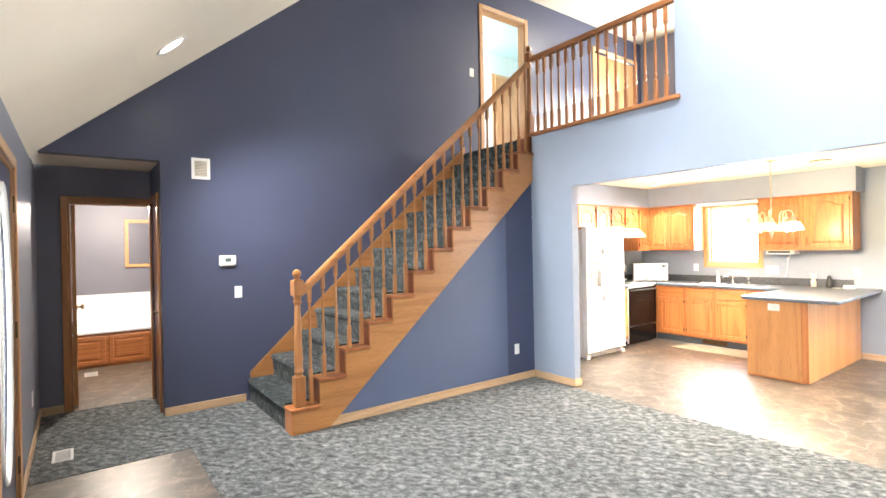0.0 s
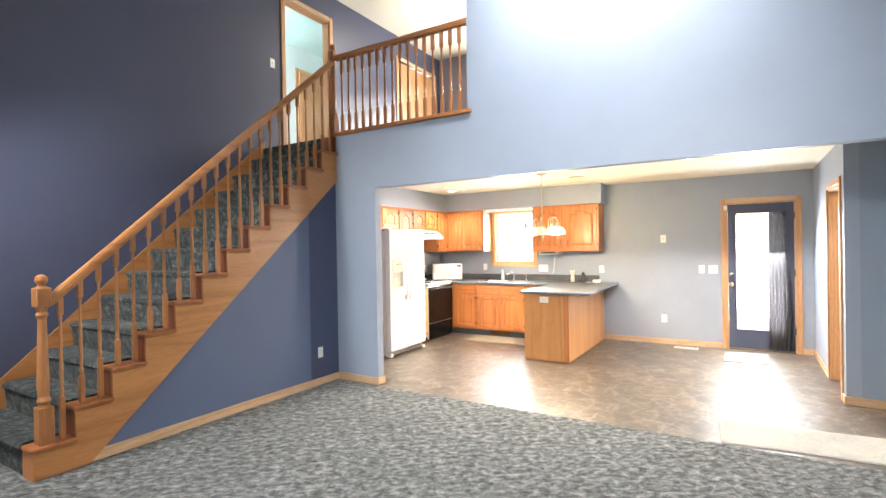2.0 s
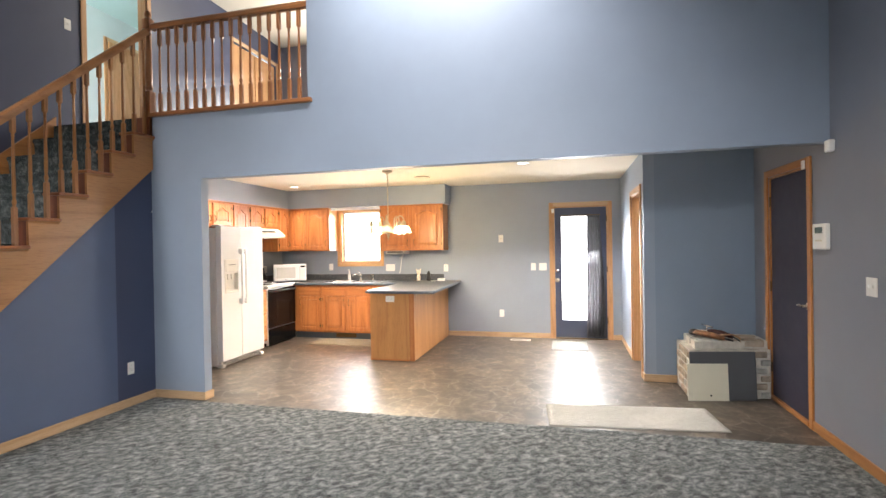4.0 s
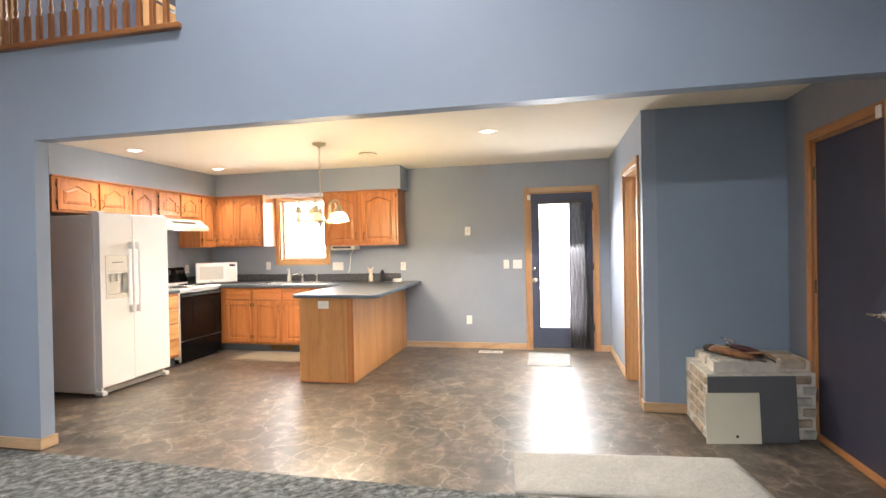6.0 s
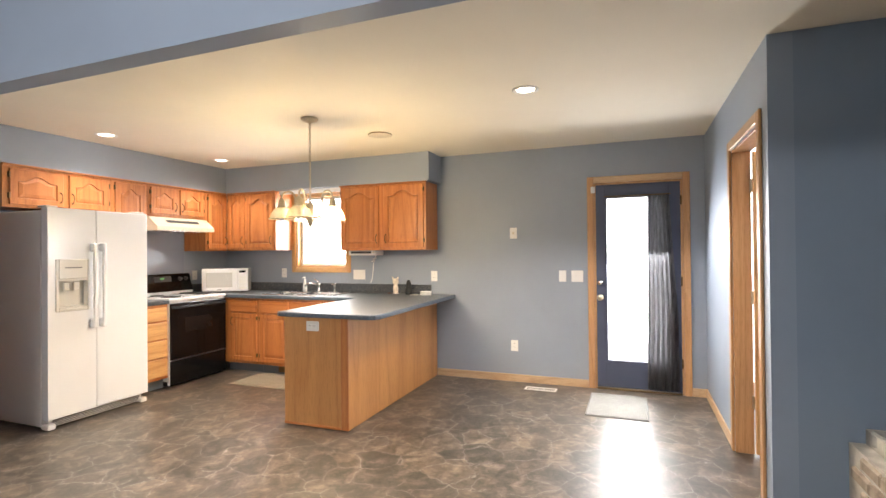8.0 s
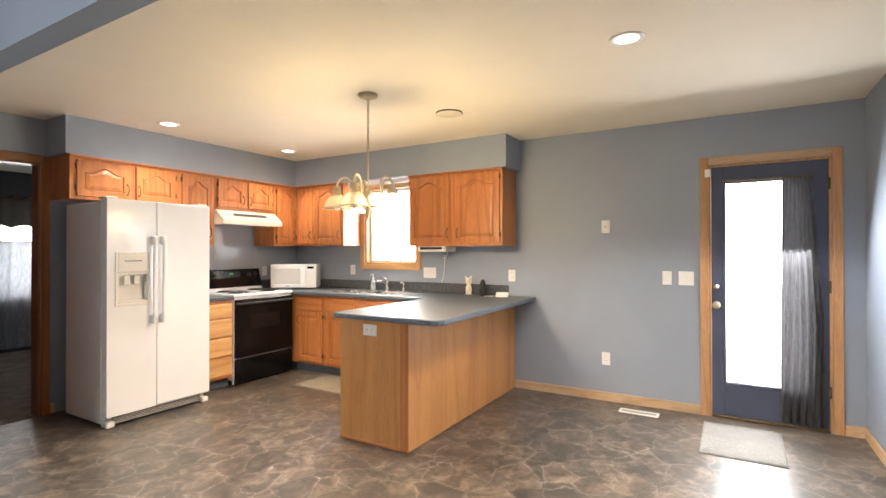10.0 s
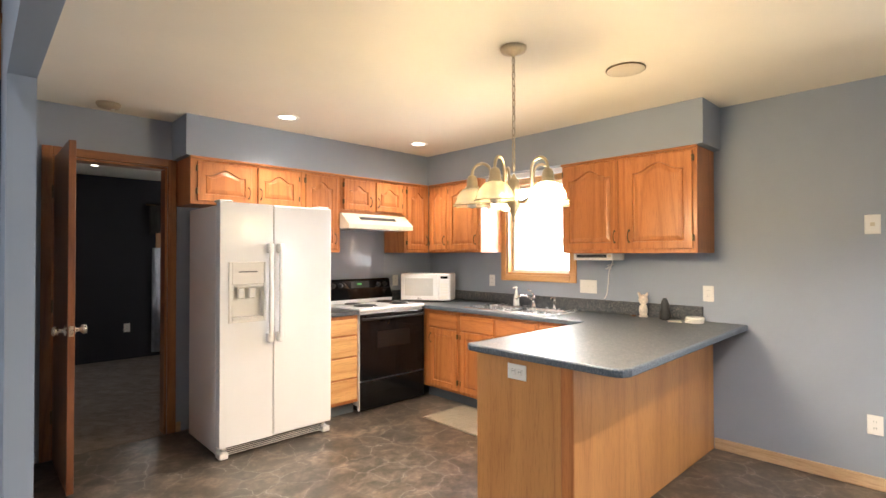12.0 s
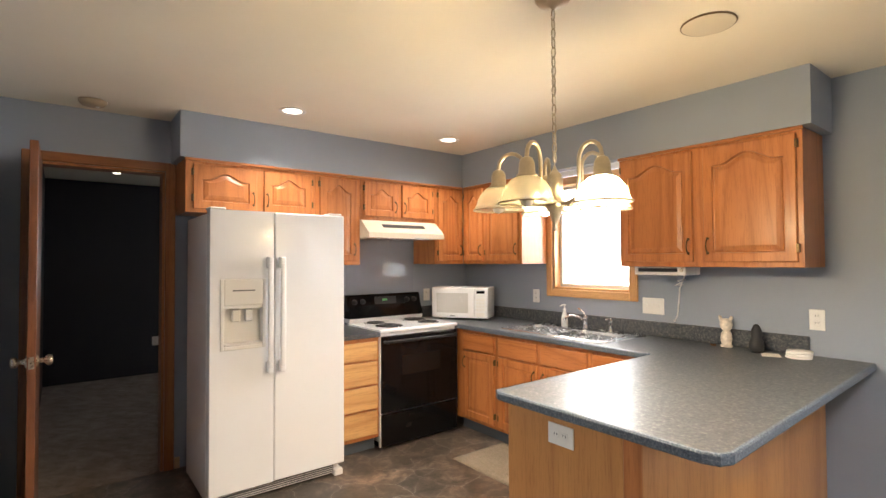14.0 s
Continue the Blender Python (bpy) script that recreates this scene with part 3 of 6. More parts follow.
wall("wall_bath_far", "y", 9.75, 9.85, -0.6, 3.0, 0, 2.44, [], M["lavender"], "grey lavender bathroom wall")
wall("wall_bath_west", "x", -0.7, -0.6, YD, 9.85, 0, 2.44, [], M["lavender"], "grey lavender bathroom wall")
wall("wall_bath_east", "x", 3.0, 3.1, YD, 9.85, 0, 2.44, [], M["lavender"], "grey lavender bathroom wall")
wall("wall_bath_near", "y", YD, YD + 0.11, -0.7, XF, 0, 2.44, [], M["lavender"], "grey lavender bathroom wall")
wall("wall_bath_near_east", "y", YD, YD + 0.11, 1.30, 3.1, 0, 2.44, [], M["lavender"], "grey lavender bathroom wall")
structure("ceiling_bath", box(-0.7, 3.1, YD, 9.85, 2.44, 2.5), M["ceiling"], "white bathroom ceiling", "ceiling")
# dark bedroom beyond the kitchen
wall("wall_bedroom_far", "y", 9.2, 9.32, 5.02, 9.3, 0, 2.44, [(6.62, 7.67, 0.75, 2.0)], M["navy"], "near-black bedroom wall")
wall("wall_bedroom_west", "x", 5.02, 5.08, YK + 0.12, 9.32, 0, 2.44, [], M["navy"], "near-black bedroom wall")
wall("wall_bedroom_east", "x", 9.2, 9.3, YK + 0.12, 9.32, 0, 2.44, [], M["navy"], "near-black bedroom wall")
structure("ceiling_bedroom", box(5.02, 9.3, YK + 0.12, 9.32, 2.44, 2.5), M["ceiling"], "white bedroom ceiling", "ceiling")
# the loft and the room off it
structure("ceiling_loft", box(XB2, 9.35, 2.9, YN, ZLC, ZLC + 0.06), M["ceiling"], "white loft ceiling", "ceiling")
wall("wall_loft_south", "y", 2.92, 3.03, XB2, 9.35, ZL, ZLC, [], M["lavender"], "grey loft wall")
wall("wall_loft_end", "x", 9.15, 9.25, 3.03, YN, ZL, ZLC, [(3.3, 5.1, 3.3, 4.5)], M["lavender"], "grey loft end wall")
structure("floor_upper_room", box(5.18, 6.01, YN, YN + 0.12, 2.56, ZL - 0.003, bm=box(4.2, 8.3, YN + 0.12, 8.0, 2.56, ZL)), M["bed_carpet"], "upper room floor", "floor")
wall("wall_upper_far", "y", 7.9, 8.0, 4.2, 8.3, ZL, 5.3, [], M["pale_teal"], "pale teal upper room wall")
wall("wall_upper_east", "x", 8.2, 8.3, YN + 0.12, 7.9, ZL, 5.3, [], M["pale_teal"], "pale teal upper room wall")
wall("wall_upper_west", "x", 4.2, 4.3, YN + 0.12, 7.9, ZL, 5.3, [], M["teal"], "pale teal upper room wall")
structure("ceiling_upper_room", box(4.2, 8.3, YN + 0.12, 8.0, 5.3, 5.36), M["teal"], "pale teal upper room ceiling", "ceiling")

# ---- openings: daylight beyond them, doors, windows, trim ----
structure("backdrop_back", box(9.6, 9.62, -3.0, 8.0, 1.1, 5.0), M["daylight"], "bright overcast daylight outside", "backdrop")
structure("backdrop_yard", box(9.6, 9.62, -3.0, 8.0, -0.06, 1.1), M["yard"], "pale sunlit yard outside", "backdrop")
structure("backdrop_front", box(-1.2, -1.18, 0.5, 5.5, -0.06, 4.0), M["yard"], "bright overcast daylight outside", "backdrop")
structure("backdrop_bedroom", box(6.0, 8.4, 9.9, 9.92, -0.3, 3.0), M["daylight"], "bright overcast daylight outside", "backdrop")


def casing(parent, axis, face, out, u0, u1, z0, z1, four=False, w=0.062, t=0.018, key="trim"):
    """Flat oak casing round an opening; out: the side of the face on which it stands."""
    lo, hi = sorted((face + out * 0.001, face + out * t))

    def piece(a, b, c, d, mat):
        bm = box(lo, hi, a, b, c, d, 0.004) if axis == "x" else box(a, b, lo, hi, c, d, 0.004)
        part("casing", bm, mat, parent)
    piece(u0 - w, u0, z0 - (w if four else 0), z1 + w, M[key + "_z"])
    piece(u1, u1 + w, z0 - (w if four else 0), z1 + w, M[key + "_z"])
    piece(u0, u1, z1, z1 + w, M[key + ("_y" if axis == "x" else "_x")])
    if four:
        piece(u0, u1, z0 - w, z0, M[key + ("_y" if axis == "x" else "_x")])


def jamb(parent, axis, a0, a1, u0, u1, z0, z1, sill=False, t=0.018, key="trim"):
    for a, b, c, d in ((u0, u0 + t, z0, z1), (u1 - t, u1, z0, z1), (u0 + t, u1 - t, z1 - t, z1)) + (((u0 + t, u1 - t, z0, z0 + t),) if sill else ()):
        bm = box(a0, a1, a, b, c, d, 0.002) if axis == "x" else box(a, b, a0, a1, c, d, 0.002)
        part("jamb", bm, M[key + "_z"], parent)


def knob(parent, x, y, z, axis, out, material, lever=False):
    """A round knob on a rose, standing out along an axis."""
    turn = {"x": Matrix.Rotation(radians(90) * out, 4, "Y"), "y": Matrix.Rotation(radians(-90) * out, 4, "X")}[axis]
    bm = lathe([(0.030, 0), (0.031, 0.006), (0.012, 0.012), (0.011, 0.032), (0.024, 0.040), (0.029, 0.052), (0.024, 0.064), (0.006, 0.068)], x, y, z, 18, turn=turn)
    return part("door_knob", bm, material, parent, "", True)


# kitchen window
win = thing("window_1", XK + 0.05, 4.19, 1.20, "bright kitchen window in a pale oak frame over the sink", "window")
win["kind"] = "structure"
casing(win, "x", XK, -1, 3.825, 4.555, 1.20, 2.072, True, key="pale")
jamb(win, "x", XK, XK + 0.15, 3.825, 4.555, 1.20, 2.09, True, key="pale")
bm = bmesh.new()
for a, b, c, d in ((3.843, 3.872, 1.218, 2.072), (4.508, 4.537, 1.218, 2.072), (3.872, 4.508, 1.218, 1.247), (3.872, 4.508, 2.043, 2.072)):
    box(XK + 0.07, XK + 0.10, a, b, c, d, 0.003, bm=bm)
sash = part("sash", bm, M["plastic"], win, "white sash")
pane = part("pane", box(XK + 0.082, XK + 0.088, 3.872, 4.508, 1.247, 2.043), M["glass"], sash)
pane.visible_shadow = False
# white strip added to stand for the soffit's glaring underside
bm = box(8.30, 8.318, 3.705, 4.595, 2.085, 2.132, 0.004)
part("valance_board", bm, M["white"], win, "white strip for the glare under the soffit")

# glazed back door
bd = thing("door_1", XK, 0.56, 0.0, "slate blue glazed back door in oak casing", "door")
bd["kind"] = "structure"
casing(bd, "x", XK, -1, 0.155, 0.96, 0, 2.045)
jamb(bd, "x", XK, XK + 0.13, 0.155, 0.96, 0, 2.045)
bm = bmesh.new()
for a, b, c, d in ((0.175, 0.275, 0.02, 2.025), (0.855, 0.94, 0.02, 2.025), (0.275, 0.855, 0.02, 0.27), (0.275, 0.855, 1.905, 2.025)):
    box(XK + 0.012, XK + 0.056, a, b, c, d, 0.002, bm=bm)
leaf = part("door_leaf", bm, M["door_blue"], bd)
bm = bmesh.new()
for a, b, c, d in ((0.268, 0.292, 0.262, 1.912), (0.838, 0.862, 0.262, 1.912), (0.292, 0.838, 0.262, 0.288), (0.292, 0.838, 1.888, 1.912)):
    box(XK + 0.003, XK + 0.060, a, b, c, d, 0.005, bm=bm)
part("glazing_bead", bm, M["door_blue"], leaf)
pane = part("pane", box(XK + 0.03, XK + 0.036, 0.29, 0.84, 0.286, 1.89), M["glass"], leaf)
pane.visible_shadow = False
knob(leaf, XK + 0.011, 0.905, 0.905, "x", -1, M["brass"])
bm = lathe([(0.027, 0), (0.027, 0.012), (0.016, 0.016), (0.014, 0.03)], XK + 0.011, 0.905, 1.05, 16, turn=Matrix.Rotation(radians(-90), 4, "Y"))
part("deadbolt", bm, M["chrome"], leaf, "", True)
for z in (0.25, 1.03, 1.8):
    part("hinge", box(XK - 0.004, XK + 0.01, 0.163, 0.178, z, z + 0.09, 0.002), M["bronze"], leaf)
part("threshold", box(XK - 0.02, XK + 0.12, 0.175, 0.94, 0.0, 0.018, 0.004), M["bronze"], bd)
# gathered curtain on the glazing
bm = bmesh.new()
cols, rows_n = 60, 26
grid = []
for j in range(rows_n + 1):
    f = j / rows_n
    z = 1.90 - f * 1.86
    lo_y, hi_y = 0.275 - 0.07 * min(1, f * 1.6), 0.46 + 0.02 * f
    line = []
    for i in range(cols + 1):
        g = i / cols
        y = lo_y + (hi_y - lo_y) * g
        depth = 0.018 * math.sin(g * 38 + 1.2 * math.sin(f * 4)) * (0.35 + 0.65 * f) + 0.004 * math.sin(g * 90 + f * 9)
        line.append(bm.verts.new((XK - 0.03 + depth, y, z)))
    grid.append(line)
for a, b in zip(grid, grid[1:]):
    for i in range(cols):
        bm.faces.new((a[i], a[i + 1], b[i + 1], b[i]))
bmesh.ops.solidify(bm, geom=bm.faces[:], thickness=0.002)
curtain = thing("door_curtain", XK - 0.03, 0.36, 0.04, "charcoal sheer curtain gathered to one side of the door glass", "curtain")
part("cloth", bm, M["curtain"], curtain, smooth=True)
part("rod", tube([(XK - 0.03, 0.26, 1.905), (XK - 0.03, 0.86, 1.905)], 0.006), M["bronze"], curtain)
bm = box(XK - 0.03, XK - 0.019, 0.945, 0.985, 1.945, 2.01, 0.004)
solo("door_sensor", bm, M["plastic"], "small white alarm sensor on the door casing", "sensor")

# pantry door, open into the pantry
pd = thing("door_2", 6.88, YC, 0.0, "oak flush door standing open in its oak frame", "door")
pd["kind"] = "structure"
casing(pd, "y", YC, 1, 6.465, 7.26, 0, 2.04)
jamb(pd, "y", YC - 0.11, YC, 6.465, 7.26, 0, 2.04)
leaf = part("door_leaf", box(7.205, 7.240, YC - 0.11 - 0.72, YC - 0.115, 0.012, 2.02, 0.002), M["pale_z"], pd)
knob(leaf, 7.205, YC - 0.77, 0.95, "x", -1, M["brass"])
for z in (0.3, 1.0, 1.75):
    part("hinge", box(7.236, 7.246, YC - 0.118, YC - 0.10, z, z + 0.09, 0.002), M["brass"], leaf)
sh = thing("pantry_shelf", 7.07, YR + 0.11, 0.0, "oak pantry shelf unit seen past the open door", "shelf")
part("back_board", box(6.95, 7.19, YR + 0.002, YR + 0.012, 0, 1.70), M["oak_z"], sh)
for z in (0.45, 0.85, 1.25, 1.65):
    part("shelf", box(6.95, 7.19, YR + 0.012, YR + 0.22, z, z + 0.02, 0.003), M["oak_x"], sh)

# dark door in the side wall
sd = thing("door_3", 5.525, YR, 0.0, "dark indigo flush door in oak casing, closed", "door")
sd["kind"] = "structure"
casing(sd, "y", YR, 1, 5.13, 5.92, 0, 2.05, key="rail")
part("threshold", box(5.152, 5.898, YR - 0.06, YR + 0.014, 0.0, 0.032, 0.004), M["rail_x"], sd)
jamb(sd, "y", YR - 0.12, YR, 5.13, 5.92, 0, 2.05, key="rail")
leaf = part("door_leaf", box(5.15, 5.90, YR - 0.055, YR - 0.012, 0.034, 2.03, 0.003), M["door_navy"], sd)
bm = lathe([(0.028, 0), (0.028, 0.008), (0.011, 0.012), (0.010, 0.045)], 5.185, YR - 0.012, 0.945, 16, turn=Matrix.Rotation(radians(-90), 4, "X"))
tube([(5.185, YR + 0.032, 0.945), (5.22, YR + 0.035, 0.947), (5.265, YR + 0.033, 0.942)], 0.009, 8, bm)
part("door_lever", bm, M["satin"], leaf, "", True)
for z in (0.25, 1.0, 1.78):
    part("hinge", tube([(5.905, YR - 0.004, z), (5.905, YR - 0.004, z + 0.09)], 0.007), M["bronze"], leaf)
solo("door_alarm_sensor", box(5.135, 5.175, YR + 0.02, YR + 0.035, 2.02, 2.09, 0.004), M["plastic"], "small white alarm sensor above the dark door", "sensor")
solo("motion_detector", box(4.72, 4.785, YR + 0.001, YR + 0.045, 2.085, 2.17, 0.008), M["plastic"], "white motion detector on the wall", "sensor")
kp = thing("alarm_keypad", 4.90, YR, 1.40, "white alarm keypad with a grey screen on the wall", "keypad")
part("case", box(4.80, 5.00, YR + 0.001, YR + 0.035, 1.395, 1.585, 0.008, 2), M["plastic"], kp)
part("screen", box(4.845, 4.955, YR + 0.034, YR + 0.037, 1.515, 1.56, 0.001), M["screen"], kp)
for i in range(3):
    part("button", box(4.855 + i * 0.034, 4.878 + i * 0.034, YR + 0.034, YR + 0.038, 1.455, 1.468, 0.001), M["almond"], kp)

# kitchen side door to the bedroom, leaf open into the kitchen
kd = thing("door_4", 5.45, YK, 0.0, "reddish oak casing round the bedroom doorway", "door")
kd["kind"] = "structure"
casing(kd, "y", YK, -1, 5.095, 5.805, 0, 2.078, key="dark_rail")
jamb(kd, "y", YK, YK + 0.12, 5.095, 5.805, 0, 2.078, key="dark_rail")
lf = thing("open_door", 5.10, 5.665, 0.012, "reddish oak flush door standing wide open", "door")
leaf = part("door_leaf", box(5.10, 5.135, 4.965, 5.66, 0.012, 2.060, 0.002), M["red_z"], lf)
knob(leaf, 5.135, 5.03, 0.95, "x", 1, M["satin"])
knob(leaf, 5.10, 5.03, 0.95, "x", -1, M["satin"])
part("latch_plate", box(5.106, 5.129, 4.963, 4.966, 0.92, 0.98), M["satin"], leaf)
for z in (0.25, 1.0, 1.78):
    part("hinge", tube([(5.094, 5.668, z), (5.094, 5.668, z + 0.09)], 0.007), M["bronze"], leaf)

# bathroom door, open into the bathroom
hd = thing("door_5", 0.80, YD, 0.0, "oak casing round the open bathroom doorway", "door")
hd["kind"] = "structure"
casing(hd, "y", YD, -1, 0.44, 1.15, 0, 2.04, w=0.055, key="rail")
jamb(hd, "y", YD, YD + 0.11, 0.44, 1.15, 0, 2.04, key="rail")
# lamplight on the open leaf is put into this paler oak
leaf = part("door_leaf", box(0.462, 0.497, YD + 0.115, YD + 0.80, 0.012, 2.02, 0.002), M["pale_z"], hd)
knob(leaf, 0.497, YD + 0.74, 0.95, "x", 1, M["brass"])
for z in (0.3, 1.0, 1.75):
    part("hinge", box(0.452, 0.464, YD + 0.09, YD + 0.118, z, z + 0.09, 0.002), M["brass"], leaf)
# hall closet door, shut, beside the bathroom doorway
hc = thing("door_10", 1.14, 6.46, 0.0, "reddish oak closet door in the hall, closed", "door")
hc["kind"] = "structure"
casing(hc, "x", 1.14, -1, 6.20, 6.715, 0, 2.04, w=0.06, key="rail")
leaf = part("door_leaf", box(1.150, 1.185, 6.203, 6.712, 0.012, 2.037, 0.002), M["rail_z"], hc)
bm = lathe([(0.026, 0), (0.026, 0.008), (0.010, 0.012), (0.009, 0.04)], 1.150, 6.27, 0.95, 14, turn=Matrix.Rotation(radians(-90), 4, "Y"))
tube([(1.112, 6.27, 0.95), (1.108, 6.31, 0.952), (1.110, 6.37, 0.947)], 0.008, 8, bm)
part("door_lever", bm, M["brass"], leaf, "", True)

# front door with an oval light
fd = thing("door_6", XF, 4.18, 0.0, "slate blue front door with a tall oval glass, closed", "door")
fd["kind"] = "structure"
casing(fd, "x", XF, 1, 3.70, 4.66, 0, 2.05)
jamb(fd, "x", XF - 0.15, XF, 3.70, 4.66, 0, 2.05)
N = 48
ring_o = [(4.18 + 0.46 * max(-1, min(1, 1.6 * math.cos(2 * math.pi * i / N))), 1.02 + 1.005 * max(-1, min(1, 1.6 * math.sin(2 * math.pi * i / N)))) for i in range(N)]
ring_i = [(4.18 + 0.29 * math.cos(2 * math.pi * i / N), 1.12 + 0.78 * math.sin(2 * math.pi * i / N)) for i in range(N)]
bm = bmesh.new()
layers = [[bm.verts.new((x, *p)) for p in ring] for x in (XF - 0.055, XF - 0.010) for ring in (ring_o, ring_i)]
for i in range(N):
    k = (i + 1) % N
    for a, b in ((0, 1), (2, 3), (0, 2), (1, 3)):
        bm.faces.new((layers[a][i], layers[a][k], layers[b][k], layers[b][i]))
leaf = part("door_leaf", bm, M["door_blue"], fd)
pane = part("oval_glass", prism(ring_i, "x", XF - 0.036, XF - 0.028), M["frost"], leaf)
pane.visible_shadow = False
part("oval_bead", tube([(XF - 0.008, *p) for p in ring_i], 0.014, 8, closed=True), M["plastic"], leaf, "white oval bead", True)
for z in (0.22, 1.03, 1.78):
    part("hinge", tube([(XF + 0.006, 4.655, z), (XF + 0.006, 4.655, z + 0.10)], 0.008), M["bronze"], leaf)

# front living-room window, added out of view to let in fill light
fw = thing("window_2", XF, 2.35, 0.8, "added front window in oak casing, out of view", "window")
fw["kind"] = "structure"
casing(fw, "x", XF, 1, 1.70, 3.00, 0.8, 2.1, True)
jamb(fw, "x", XF - 0.15, XF, 1.70, 3.00, 0.8, 2.1, True)
pane = part("pane", box(XF - 0.09, XF - 0.084, 1.718, 2.982, 0.818, 2.082), M["glass"], fw)
pane.visible_shadow = False

# loft end window, out of sight from below
lw = thing("window_4", 9.15, 4.2, 3.3, "loft end window in oak casing", "window")
lw["kind"] = "structure"
casing(lw, "x", 9.15, -1, 3.3, 5.1, 3.3, 4.5, True)
pane = part("pane", box(9.19, 9.196, 3.3, 5.1, 3.3, 4.5), M["glass"], lw)
pane.visible_shadow = False

# loft doors
ud = thing("door_7", 5.595, YN, ZL, "oak casing round the upper room's open doorway", "door")
ud["kind"] = "structure"
casing(ud, "y", YN, -1, 5.17, 6.02, ZL, 4.90)
jamb(ud, "y", YN, YN + 0.12, 5.17, 6.02, ZL, 4.90)
leaf = part("door_leaf", box(5.19, 5.225, YN + 0.125, YN + 0.90, ZL + 0.015, 4.87, 0.002), M["trim_z"], ud)
part("hinge", box(5.187, 5.194, YN + 0.10, YN + 0.14, 4.6, 4.69), M["brass"], leaf)
part("hinge", box(5.187, 5.194, YN + 0.10, YN + 0.14, 3.75, 3.84), M["brass"], leaf)
uc = thing("door_8", 8.35, YN, ZL, "pale oak closet door in the loft, closed", "door")
uc["kind"] = "structure"
casing(uc, "y", YN, -1, 7.74, 8.96, ZL, 4.88)
part("door_leaf", box(7.76, 8.34, YN + 0.02, YN + 0.055, ZL + 0.01, 4.86, 0.003), M["trim_z"], uc)
part("door_leaf", box(8.36, 8.94, YN + 0.02, YN + 0.055, ZL + 0.01, 4.86, 0.003), M["trim_z"], uc)
ui = thing("door_9", 7.55, 7.9, ZL, "oak door across the upper room, closed", "door")
ui["kind"] = "structure"
part("door_leaf", box(7.14, 7.95, 7.862, 7.898, ZL, 4.85, 0.003), M["trim_z"], ui)
casing(ui, "y", 7.90, -1, 7.13, 7.96, ZL, 4.855)


def baseboard(x0, x1, y0, y1, material, z=0.0):
    bm = box(x0, x1, y0, y1, z, z + 0.078, 0.003)
    structure("baseboard", bm, material, "clear-finished oak baseboard", "baseboard")


T = 0.014
baseboard(1.14, 1.87, YN - T, YN - 0.001, M["trim_x"])
baseboard(2.25, XB, YS - T + 0.011, YS + 0.011, M["trim_x"])
baseboard(XB - T, XB - 0.001, 4.20, YS - 0.004, M["trim_y"])
baseboard(XB - T, XB2 + T, 4.20 - T, 4.214, M["trim_x"])
baseboard(XB2 + 0.001, XB2 + T, 4.20, 4.93, M["trim_y"])
baseboard(XK - T, XK - 0.001, 1.024, 2.652, M["trim_y"])
baseboard(XK - T, XK - 0.001, YC, 0.092, M["trim_y"])
baseboard(7.324, XK - T, YC + 0.001, YC + T, M["trim_x"])
baseboard(XC, 6.401, YC + 0.001, YC + T, M["trim_x"])
baseboard(XC - T, XC - 0.001, -0.36, YC + T, M["trim_y"])
baseboard(1.0, 5.066, YR + 0.001, YR + T, M["rail_x"])
baseboard(5.984, 6.0, YR + 0.001, YR + T, M["rail_x"])
baseboard(XF + 0.001, XF + T, 4.724, YD, M["trim_y"])
baseboard(XF + T, 0.384, YD - T, YD - 0.001, M["trim_x"])
baseboard(5.87, 5.905, YK - T, YK - 0.001, M["trim_x"])

# ---- staircase ----
RISE, RUN, X1, STEPS = ZL / 13, 0.243, 1.883, 12


def nose(x):
    return RISE * (1 + (x - X1) / RUN)


st = thing("staircase", 3.3, 5.4, 0.0, "oak staircase with a dark teal carpet runner against the indigo wall", "staircase")
outline = [(X1 + 0.02, 0.0)]
for k in range(1, STEPS + 1):
    outline += [(X1 + 0.02 + RUN * (k - 1), RISE * k - 0.03), (X1 + 0.02 + RUN * k, RISE * k - 0.03)]
outline += [(XB - 0.002, RISE * 13 - 0.03), (XB - 0.002, stair_line(XB)), (2.232, 0.0)]
outline[-4] = (XB - 0.002, RISE * 12 - 0.03)
part("stringer", prism(outline, "y", YS - 0.012, YS + 0.011), M["stair_x"], st, "honey oak sawtooth stringer")
wall_board = [(X1 + 0.03, 0.0), (X1 + 0.03, nose(X1) + 0.075), (XB, nose(XB) + 0.075), (XB, nose(XB) - 0.34), (X1 + 0.34, 0.0)]
part("wall_skirt", prism(wall_board, "y", YN - 0.022, YN - 0.002), M["rail_x"], st, "stained oak skirt board")
